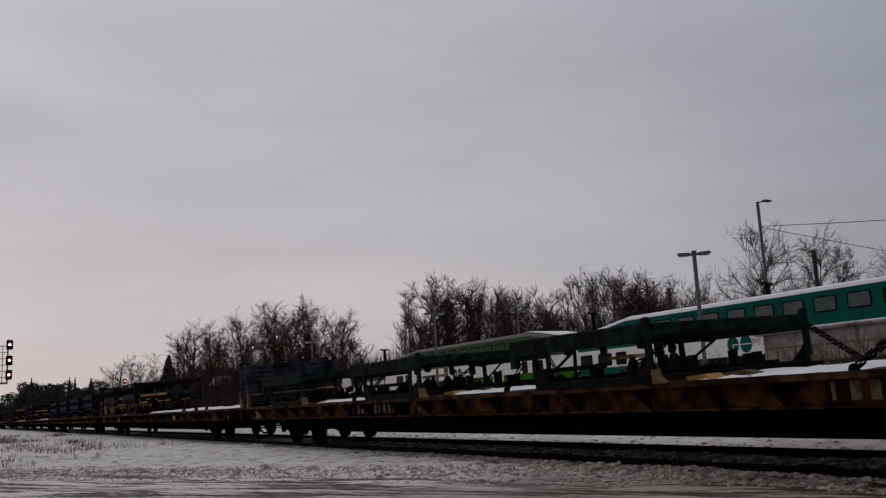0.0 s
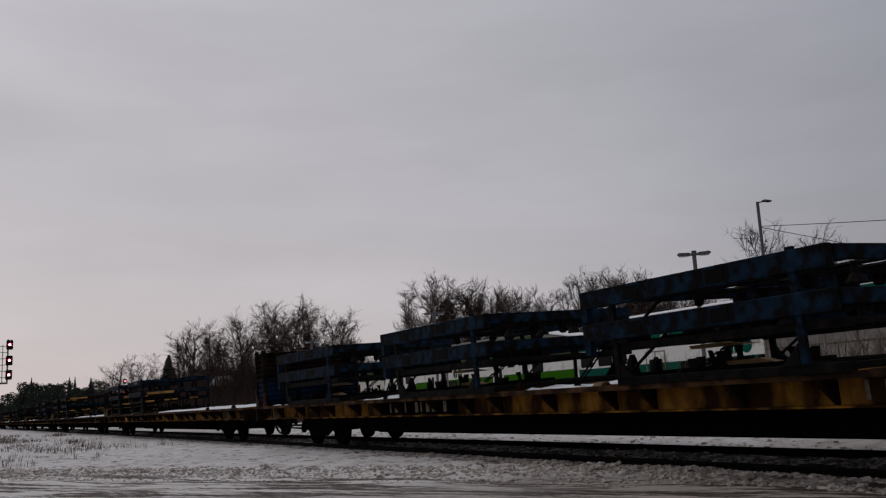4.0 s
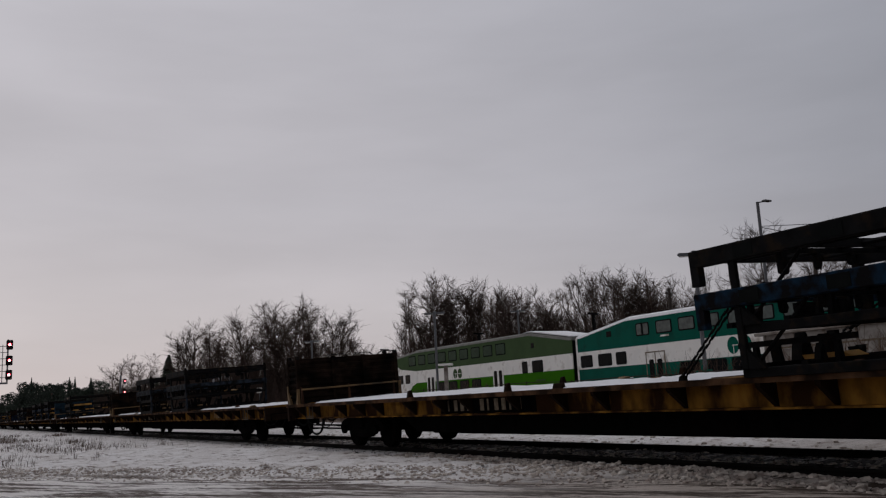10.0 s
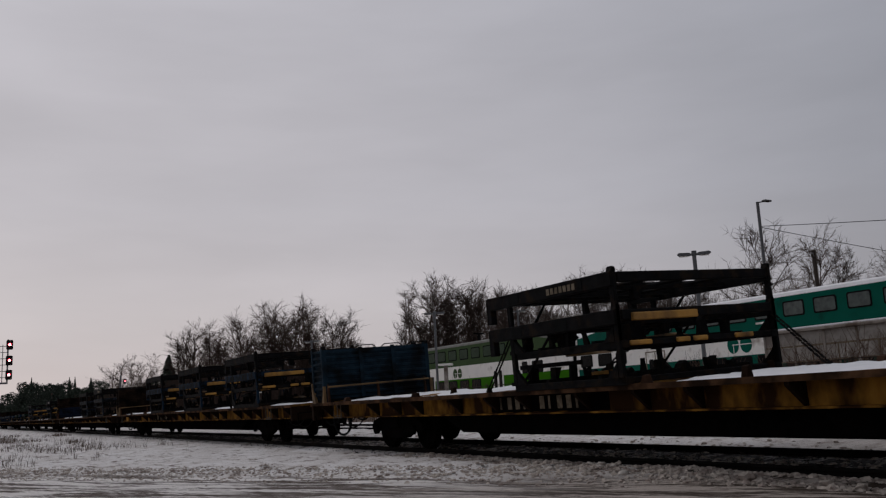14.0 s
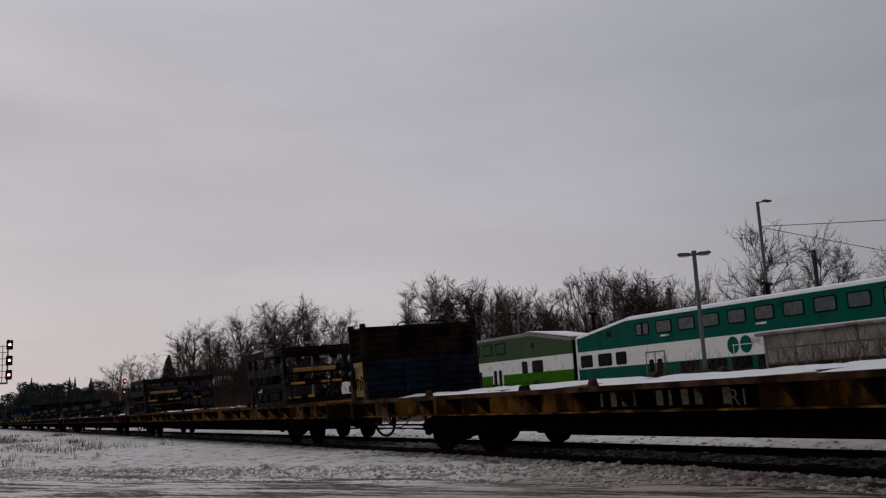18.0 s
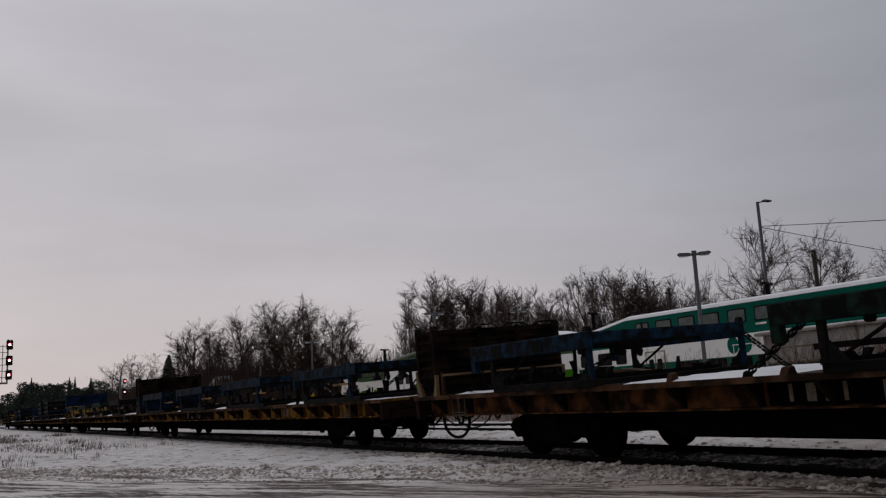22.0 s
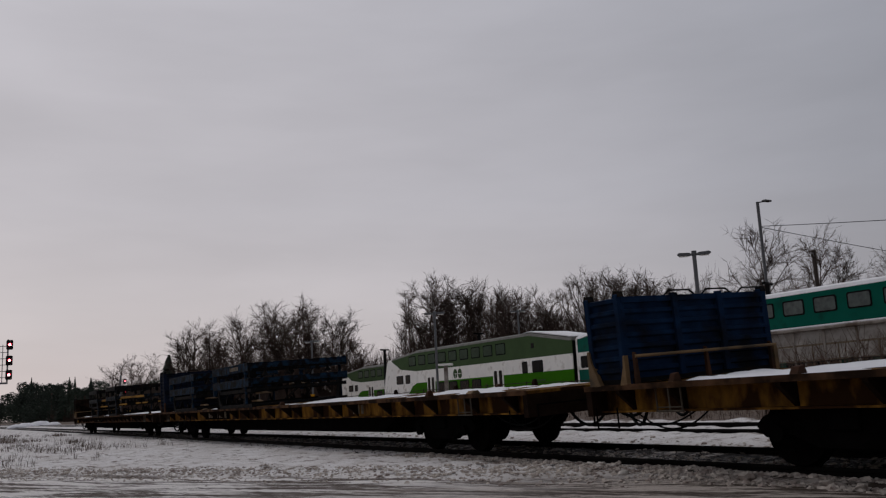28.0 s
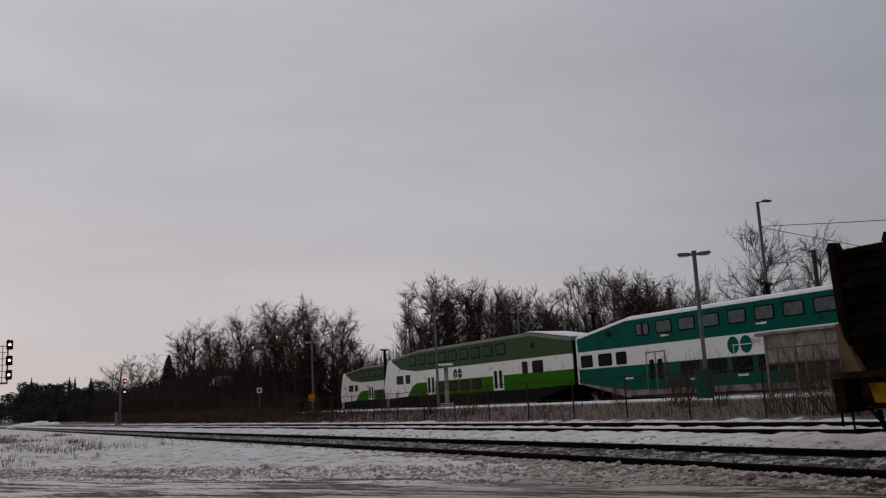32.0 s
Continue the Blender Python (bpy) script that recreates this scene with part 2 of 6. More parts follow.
def ground_z(x, y):
    q = x * ROAD_N.x + y * ROAD_N.y
    n1 = noise.noise(Vector((x * 0.35, y * 0.35, 3.0)))
    n2 = noise.noise(Vector((x * 1.7, y * 1.7, 7.0)))
    n3 = noise.noise(Vector((x * 3.2, y * 3.2, 11.0)))
    z = -0.12 + 0.025 * n1
    road = 1 - smooth_step(10.9, 11.5, q)
    z += (1 - road) * (0.045 * n2 + 0.045 * n3) - 0.05 * road + road * (0.018 * noise.noise(Vector((q * 4.0, (y - x) * 0.25, 2.0))) + 0.010 * noise.noise(Vector((q * 9.0, (y - x) * 0.6, 5.0))))
    bank = math.exp(-((q - 11.9) / 0.55) ** 2)
    near = smooth_step(26, 8, y)
    z += bank * near * (0.035 + 0.05 * max(0, n2) + 0.09 * max(0, n3))
    if x > NEAR_RAIL - 0.3:
        z = max(z, -0.10 + 0.010 * n3 + 0.012 * n2) if x < NEAR_RAIL + 1.9 else z
    if NEAR_RAIL - 0.15 < x < NEAR_RAIL + 0.15:
        z = min(z, -0.09)
    if NEAR_RAIL - 0.8 < x < NEAR_RAIL + 0.3:
        z = min(z, -0.05 - 0.03 * smooth_step(NEAR_RAIL - 0.8, NEAR_RAIL - 0.2, x) + 0.02 * n3)
    if x > NEAR_RAIL + 0.4:
        z += 0.075 * smooth_step(NEAR_RAIL + 0.4, NEAR_RAIL + 1.4, x)
    if x > NEAR_RAIL + 2.2:
        z += 0.135 * smooth_step(NEAR_RAIL + 2.2, FAR_RAIL - 0.2, x) + 0.03 * smooth_step(FAR_RAIL + 0.3, FAR_RAIL + 1.3, x)
    if x > 15.5:
        z += 0.03 * smooth_step(15.5, 17.5, x) + 0.30 * smooth_step(17.6, 22.5, x)
        z += 0.05 * n2 * smooth_step(15.5, 17, x) * smooth_step(24, 22, x)
    z += 1.8 * smooth_step(44, 70, x)
    return z


def axis_steps(stops):
    out = []
    for a, b, step in stops:
        n = max(1, round((b - a) / step))
        out += [a + (b - a) * i / n for i in range(n)]
    return out + [stops[-1][1]]


def build_ground():
    xs = axis_steps([(-3000, -300, 900), (-300, -40, 65), (-40, -6, 4), (-6, 0, 1.0), (0, 11, 0.16), (11, 24, 0.4), (24, 80, 4), (80, 300, 55), (300, 3000, 900)])
    ys = axis_steps([(-3000, -300, 900), (-300, -30, 45), (-30, 3, 3), (3, 30, 0.2), (30, 60, 0.8), (60, 120, 3), (120, 400, 20), (400, 4000, 600)])
    verts = [(x, y, ground_z(x, y) if abs(x) < 200 and abs(y) < 500 else -0.1 + 1.8 * (x > 60)) for y in ys for x in xs]
    nx = len(xs)
    faces = [(j * nx + i, j * nx + i + 1, (j + 1) * nx + i + 1, (j + 1) * nx + i) for j in range(len(ys) - 1) for i in range(nx - 1)]
    me = bpy.data.meshes.new("ground")
    me.from_pydata(verts, [], faces)
    attr = me.attributes.new("mud", "FLOAT", "POINT")
    grass = me.attributes.new("grass", "FLOAT", "POINT")
    wet_attr = me.attributes.new("wet", "FLOAT", "POINT")
    mud, gr, wet, beds = [], [], [], []
    for x, y, z in verts:
        q = x * ROAD_N.x + y * ROAD_N.y
        wob = 0.35 * noise.noise(Vector((x * 0.5, y * 0.5, 1.0)))
        mud.append(1 - smooth_step(10.95 + wob, 11.6 + wob, q))
        g = smooth_step(16.4, 17.6, x) * 0.72 + 0.35 * smooth_step(28, 34, x)
        bed = smooth_step(NEAR_RAIL, NEAR_RAIL + 0.3, x) * smooth_step(NEAR_RAIL + GAUGE + 0.6, NEAR_RAIL + GAUGE + 0.2, x)
        wet.append(smooth_step(12.5, 8.0, y) * (1 - bed))
        beds.append(bed)
        far = smooth_step(120, 200, y)
        gr.append(min(1, g + 0.2 * far))
    attr.data.foreach_set("value", mud)
    grass.data.foreach_set("value", gr)
    wet_attr.data.foreach_set("value", wet)
    me.attributes.new("bed", "FLOAT", "POINT").data.foreach_set("value", beds)
    for poly in me.polygons:
        poly.use_smooth = True
    m = bpy.data.materials.new("winter_ground")
    m.use_nodes = True
    nt = m.node_tree
    b = nt.nodes["Principled BSDF"]
    b.inputs["Roughness"].default_value = 0.8
    b.inputs["Specular IOR Level"].default_value = 0.25
    tc = nt.nodes.new("ShaderNodeTexCoord")
    def tex(scale, detail, rot=0.0, stretch=(1, 1, 1), rough=0.55):
        mp = nt.nodes.new("ShaderNodeMapping")
        mp.inputs["Scale"].default_value = stretch
        turn = nt.nodes.new("ShaderNodeMapping")
        turn.inputs["Rotation"].default_value = (0, 0, -rot)
        nt.links.new(tc.outputs["Object"], turn.inputs[0])
        nt.links.new(turn.outputs[0], mp.inputs[0])
        n = nt.nodes.new("ShaderNodeTexNoise")
        n.inputs["Scale"].default_value, n.inputs["Detail"].default_value, n.inputs["Roughness"].default_value = scale, detail, rough
        nt.links.new(mp.outputs[0], n.inputs["Vector"])
        return n.outputs[0]
    def ramp(src, a, c, lo=0.0, hi=1.0):
        r = nt.nodes.new("ShaderNodeMapRange")
        for key, v in (("From Min", a), ("From Max", c), ("To Min", lo), ("To Max", hi)):
            r.inputs[key].default_value = v
        nt.links.new(src, r.inputs["Value"])
        return r.outputs[0]
    def mix(f, a, c):
        x = nt.nodes.new("ShaderNodeMix")
        x.data_type = "RGBA"
        nt.links.new(f, x.inputs["Factor"])
        for key, v in (("A", a), ("B", c)):
            if isinstance(v, tuple):
                x.inputs[key].default_value = (*v, 1)
            else:
                nt.links.new(v, x.inputs[key])
        return x.outputs["Result"]
    def math_node(op, a, c):
        x = nt.nodes.new("ShaderNodeMath")
        x.operation = op
        for i, v in enumerate((a, c)):
            if isinstance(v, float):
                x.inputs[i].default_value = v
            else:
                nt.links.new(v, x.inputs[i])
        return x.outputs[0]
    def attribute(name):
        a = nt.nodes.new("ShaderNodeAttribute")
        a.attribute_name = name
        return a.outputs["Fac"]
    snow = mix(ramp(tex(1.3, 6), 0.35, 0.7), (0.80, 0.775, 0.765), (0.60, 0.555, 0.525))
    snow = mix(ramp(tex(2.6, 7, rough=0.72), 0.555, 0.62), snow, (0.20, 0.155, 0.13))
    snow = mix(ramp(tex(16.0, 4, rough=0.7), 0.58, 0.66, 0.0, 0.8), snow, (0.20, 0.16, 0.14))
    snow = mix(ramp(tex(0.7, 6), 0.55, 0.80, 0.0, 0.35), snow, (0.42, 0.36, 0.33))
    streak = tex(1.9, 8, rot=0.495, stretch=(1.9, 0.20, 1), rough=0.72)      # ruts run along the road
    slush = mix(ramp(streak, 0.475, 0.53), (0.76, 0.72, 0.69), (0.085, 0.062, 0.050))
    slush = mix(ramp(tex(3.4, 6, rot=0.495, stretch=(1.4, 0.5, 1), rough=0.65), 0.54, 0.66, 0.0, 0.6), slush, (0.50, 0.46, 0.44))
    wet = mix(ramp(tex(2.2, 8, rot=0.495, stretch=(2.2, 0.30, 1), rough=0.72), 0.47, 0.53), (0.060, 0.043, 0.032), (0.46, 0.40, 0.355))
    wet = mix(ramp(tex(9.0, 5, rough=0.7), 0.56, 0.66, 0.0, 0.7), wet, (0.075, 0.055, 0.045))
    slush = mix(attribute("wet"), slush, wet)
    trodden = mix(ramp(tex(1.8, 7, rough=0.7), 0.40, 0.62), (0.46, 0.41, 0.37), (0.17, 0.128, 0.10))
    snow = mix(math_node("MULTIPLY", attribute("wet"), 0.72), snow, trodden)
    # snow patches on ballast, coloured darker overall to stand for shade below the cars
    ballast = mix(ramp(tex(3.1, 7, rough=0.75), 0.51, 0.58), (0.036, 0.029, 0.025), (0.50, 0.46, 0.435))
    snow = mix(attribute("bed"), snow, ballast)
    col = mix(attribute("mud"), snow, slush)
    grassy = mix(ramp(tex(9.0, 4), 0.4, 0.6), (0.090, 0.062, 0.046), (0.165, 0.122, 0.095))
    cover = ramp(math_node("ADD", attribute("grass"), math_node("MULTIPLY", tex(0.9, 6), 0.9)), 0.80, 1.0)
    col = mix(cover, col, grassy)
    nt.links.new(col, b.inputs["Base Color"])
    bp = nt.nodes.new("ShaderNodeBump")
    bp.inputs["Strength"].default_value, bp.inputs["Distance"].default_value = 0.9, 0.06
    nt.links.new(tex(7.0, 7, rough=0.65), bp.inputs["Height"])
    nt.links.new(bp.outputs[0], b.inputs["Normal"])
    me.materials.append(m)
    return tagged(new("ground", me), "snowy trackside ground with slushy brown road", "ground", kind="structure")


build_ground()


# ---- snow clods along the ploughed edge ----
def blob(name, material, r, seed, squash=0.7):
    bm = bmesh.new()
    bmesh.ops.create_icosphere(bm, subdivisions=2, radius=r)
    for v in bm.verts:
        v.co *= 1 + 0.35 * noise.noise(v.co * (1.6 / r) + Vector((seed, 0, 0)))
        v.co.z *= squash
    return mesh_of(name, bm, material, smooth=True)


CLODS = [blob("snow_clod", CLOD_SNOW, 0.10, s) for s in (1.0, 5.0, 9.0)]
rng = random.Random(4)
for i in range(110):
    t = rng.uniform(-6, 12) if i > 4 else (-1.2, 0.0, -2.4, 2.1, -3.5)[i]
    q = 11.75 + rng.gauss(0, 0.35)
    x, y = ROAD_N.x * q + 0.475 * t, ROAD_N.y * q - 0.88 * t
    if x > NEAR_RAIL - 0.25 or y < 2:
        continue
    c = tagged(new("snow_clod", CLODS[i % 3]), "dirty lump of ploughed snow beside the rail", "snow", "snow clods")
    s = rng.uniform(0.25, 0.8) if i > 4 else rng.uniform(0.9, 1.3)
    c.matrix_world = Matrix.LocRotScale((x, y, ground_z(x, y) + 0.015 * s), Euler((rng.uniform(-0.3, 0.3), 0, rng.uniform(0, 6))), (s, s * rng.uniform(0.8, 1.4), s))


# ---- tracks ----
RAIL_PROFILE = [(-0.075, -0.17), (0.075, -0.17), (0.075, -0.155), (0.012, -0.13), (0.012, -0.045), (0.037, -0.035), (0.037, -0.004), (0.028, 0.0), (-0.028, 0.0), (-0.037, -0.004), (-0.037, -0.035), (-0.012, -0.045), (-0.012, -0.13), (-0.075, -0.155)]


def build_track(x0, z_first, z_second, label):
    track = tagged(new("track"), label, "railway track", kind="structure")
    for x, z in ((x0, z_first), (x0 + GAUGE, z_second)):
        r = part("rail", P(RAIL_PROFILE, -80, 900, "y"), RAIL, track)
        r.location = (x, 0, z)
    tie = mesh_of("tie", B((x0 - 0.5, x0 + GAUGE + 0.5, -0.11, 0.11, -0.30, -0.155)), TIE, bevel=0.015)
    for i in range(70):
        t = part("tie", tie, TIE, track)
        t.location = (0, 3.5 + i * 0.52, (z_first + z_second) / 2 - 0.075)
    return track


build_track(NEAR_RAIL, 0.0, 0.075, "dark rails of the freight track half buried in snow")
build_track(FAR_RAIL, 0.156, 0.205, "dark rails of the second track beyond, in snow")


def stuff_mesh(name, material, label, category, makers):
    verts, faces = [], []
    for v, f in makers:
        o = len(verts)
        verts += v
        faces += [tuple(i + o for i in q) for q in f]
    me = bpy.data.meshes.new(name)
    me.from_pydata(verts, [], faces)
    me.materials.append(material)
    return tagged(new(name, me), label, category, kind="stuff")


def stone(x, y, z, r, rng):
    v = [(x + r * rng.uniform(0.6, 1.2) * a, y + r * rng.uniform(0.6, 1.2) * b, z + r * rng.uniform(0.5, 1.0) * c) for a, b, c in ((1, 0, 0), (0, 1, 0), (-1, 0, 0), (0, -1, 0), (0, 0, 1), (0, 0, -0.5))]
    return v, [(0, 1, 4), (1, 2, 4), (2, 3, 4), (3, 0, 4), (1, 0, 5), (2, 1, 5), (3, 2, 5), (0, 3, 5)]


rng = random.Random(9)
stones = []
for i in range(4200):
    y = 3 + 45 * rng.random() ** 1.5
    x = rng.choice((NEAR_RAIL + GAUGE + 0.55 + rng.gauss(0, 0.16), NEAR_RAIL + GAUGE + 0.5 + rng.gauss(0, 0.12), NEAR_RAIL + 0.9 + rng.gauss(0, 0.35), NEAR_RAIL - 0.35 + rng.gauss(0, 0.15)))
    stones.append(stone(x, y, ground_z(x, y) + 0.003, rng.uniform(0.010, 0.030), rng))
for i in range(3200):
    y = 3 + 42 * rng.random() ** 1.4
    x = NEAR_RAIL + GAUGE + 0.40 + rng.gauss(0, 0.13)
    stones.append(stone(x, y, ground_z(x, y) + 0.006, rng.uniform(0.02, 0.055), rng))
stuff_mesh("ballast", STONE, "dark ballast stones showing through the snow", "ballast", stones)


def lump(x, y, z, r, rng):
    """A low rounded crumb: a foot ring, a shoulder ring and an uneven crown."""
    r, wide, turn = r * 0.85, rng.uniform(0.8, 1.9), rng.uniform(0, 6.3)
    v = []
    for n, reach, up in ((6, 1.0, -0.35), (6, 0.85, 0.28), (3, 0.40, 0.52)):
        for i in range(n):
            a, k = turn + 6.2832 * i / n, r * reach * rng.uniform(0.55, 1.35)
            v.append((x + k * math.cos(a), y + k * wide * math.sin(a), z + r * (up + rng.uniform(-0.22, 0.22))))
    f = [(i, (i + 1) % 6, 6 + (i + 1) % 6, 6 + i) for i in range(6)]
    for i in range(3):
        j, p = (i + 1) % 3, 6 + 2 * i
        f += [(p, p + 1, 12 + i), (p + 1, 6 + (2 * i + 2) % 6, 12 + j), (p + 1, 12 + j, 12 + i)]
    return v, f + [(12, 13, 14)]


CRUMB = mat("dirty_snow_crumb", (0.45, 0.395, 0.345), 0.85, vary=0.35, scale=7, grain=30, bump=0.3, dirt=(0.24, 0.19, 0.165), dirt_amount=0.4, dirt_scale=5)
rng = random.Random(31)
crumbs = []
for i in range(9000):
    t = rng.uniform(-5.5, 22)
    q = 11.75 + rng.gauss(0, 0.45) - 0.012 * t
    x, y = ROAD_N.x * q + 0.475 * t * -1, ROAD_N.y * q + 0.88 * t
    if x > NEAR_RAIL - 0.12 or x < 0.5:
        continue
    r0 = rng.uniform(0.012, 0.05) * (1.5 if rng.random() < 0.06 else 1) * (0.6 + 0.4 * smooth_step(14, 6, y))
    crumbs.append(lump(x, y, ground_z(x, y) + r0 * 0.2, r0, rng))
for i in range(2500):
    y = 3 + 30 * rng.random() ** 1.4
    x = rng.choice((NEAR_RAIL + 0.75 + rng.gauss(0, 0.3), NEAR_RAIL + 2.4 + rng.gauss(0, 0.35)))
    crumbs.append(lump(x, y, ground_z(x, y), rng.uniform(0.012, 0.05), rng))
for i in range(2600):
    y = 3.2 + 14 * rng.random() ** 1.3
    x = NEAR_RAIL - 0.38 + rng.gauss(0, 0.14)
    if x > NEAR_RAIL - 0.1:
        continue
    r0 = rng.uniform(0.012, 0.045) * (1.6 if rng.random() < 0.08 else 1)
    crumbs.append(lump(x, y, ground_z(x, y) + r0 * 0.25, r0, rng))
stuff_mesh("snow_crumbs", CRUMB, "dirty crumbled snow along the ploughed edge", "snow", crumbs)


def rough_clod(seed):
    bm = bmesh.new()
    bmesh.ops.create_icosphere(bm, subdivisions=2, radius=0.10)
    for v in bm.verts:
        v.co *= 1 + 0.55 * noise.noise(v.co * 14 + Vector((seed, 2, 0))) + 0.25 * noise.noise(v.co * 40 + Vector((seed, 0, 5)))
        v.co.z *= 0.75
    return mesh_of("snow_clod", bm, CRUMB)


ROUGH = [rough_clod(sd) for sd in (2.0, 8.0, 13.0)]
for k, (x, y, size) in enumerate(((8.42, 7.68, 0.95), (8.40, 6.55, 0.75), (8.36, 6.10, 0.7), (8.06, 8.2, 0.45), (8.3, 9.9, 0.5), (8.28, 11.6, 0.5), (8.2, 7.1, 0.4), (8.45, 9.0, 0.4), (8.15, 6.3, 0.45), (8.5, 13.0, 0.5))):
    c = tagged(new("snow_clod", ROUGH[k % 3]), "large dirty lump of snow thrown beside the rail", "snow", "snow clods")
    c.matrix_world = Matrix.LocRotScale((x, y, ground_z(x, y) + 0.035 * size), Euler((0.2 * k, 0.3, k)), (size, size * 1.2, size))


# ---- dead grass, weeds and brush ----
def stem(x, y, z, h, lean, az, w, rng):
    dx, dy = math.cos(az) * lean * h, math.sin(az) * lean * h
    mid = (x + dx * 0.4 + rng.gauss(0, 0.03) * h, y + dy * 0.4, z + h * 0.6)
    top = (x + dx, y + dy, z + h)
    v = [(x - w, y, z - 0.05), (x + w, y, z - 0.05), (x, y + w, z - 0.05)]
    v += [(mid[0] - w * 0.7, mid[1], mid[2]), (mid[0] + w * 0.7, mid[1], mid[2]), (mid[0], mid[1] + w * 0.7, mid[2]), top]
    return v, [(0, 1, 4, 3), (1, 2, 5, 4), (2, 0, 3, 5), (3, 4, 6), (4, 5, 6), (5, 3, 6)]


rng = random.Random(12)
weeds = []
for i in range(9500):
    y = 17 + 60 * rng.random() ** 1.3
    x = rng.uniform(0.03 * y, 7.6)
    dens = noise.noise(Vector((x * 0.5, y * 0.16, 4))) + 0.6 * noise.noise(Vector((x * 2.2, y * 0.8, 8))) - 0.10 * abs(x - 3.2) - 0.9 * smooth_step(26, 18, y)
    if dens < 0.10 or x * ROAD_N.x + y * ROAD_N.y < 12.3:
        continue
    weeds.append(stem(x, y, ground_z(x, y), rng.uniform(0.07, 0.20) * rng.choice((1, 1, 1.7)), rng.uniform(0, 0.9), rng.uniform(0, 6.28), 0.0028 + 0.00010 * y, rng))
stuff_mesh("weeds", WEED, "dead brown weeds poking through the snow", "weeds", weeds)

brush = []
for i in range(26000):
    y = 9 + 150 * rng.random() ** 1.3
    x = rng.uniform(16.9, 22.5) + 0.03 * max(0, y - 40)
    if rng.random() > 0.35 + 0.6 * smooth_step(30, 60, y) + 0.5 * noise.noise(Vector((x * 0.5, y * 0.25, 9))):
        continue
    h = rng.uniform(0.10, 0.36) + 0.75 * smooth_step(45, 80, y) * rng.random()
    brush.append(stem(x, y, ground_z(x, y), h, rng.uniform(0, 0.7), rng.uniform(0, 6.28), 0.004 + 0.00016 * y, rng))
stuff_mesh("dead_grass", BRUSH, "dead reddish-brown grass on the bank by the fence", "grass", brush)


# ---- bare trees, bushes and conifers ----
def limb(V, F, pts, r0, r1, n):
    """One bent, tapering branch added to the lists of vertices and faces."""
    rings = []
    m = len(pts) - 1
    for i, p in enumerate(pts):
        d = (pts[min(i + 1, m)] - pts[max(i - 1, 0)]).normalized()
        u = d.cross(Vector((0.31, 0.95, 0.05)) if abs(d.y) < 0.9 else Vector((1, 0, 0))).normalized()
        w = d.cross(u)
        if i == m and n == 3:
            rings.append([len(V)])
            V.append(tuple(p))
            continue
        rad = r0 + (r1 - r0) * i / m
        rings.append(list(range(len(V), len(V) + n)))
        V += [tuple(p + (u * math.cos(6.2832 * k / n) + w * math.sin(6.2832 * k / n)) * rad) for k in range(n)]
    for a, b in zip(rings, rings[1:]):
        for k in range(n):
            F.append((a[k], a[(k + 1) % n], b[0]) if len(b) == 1 else (a[k], a[(k + 1) % n], b[(k + 1) % n], b[k]))


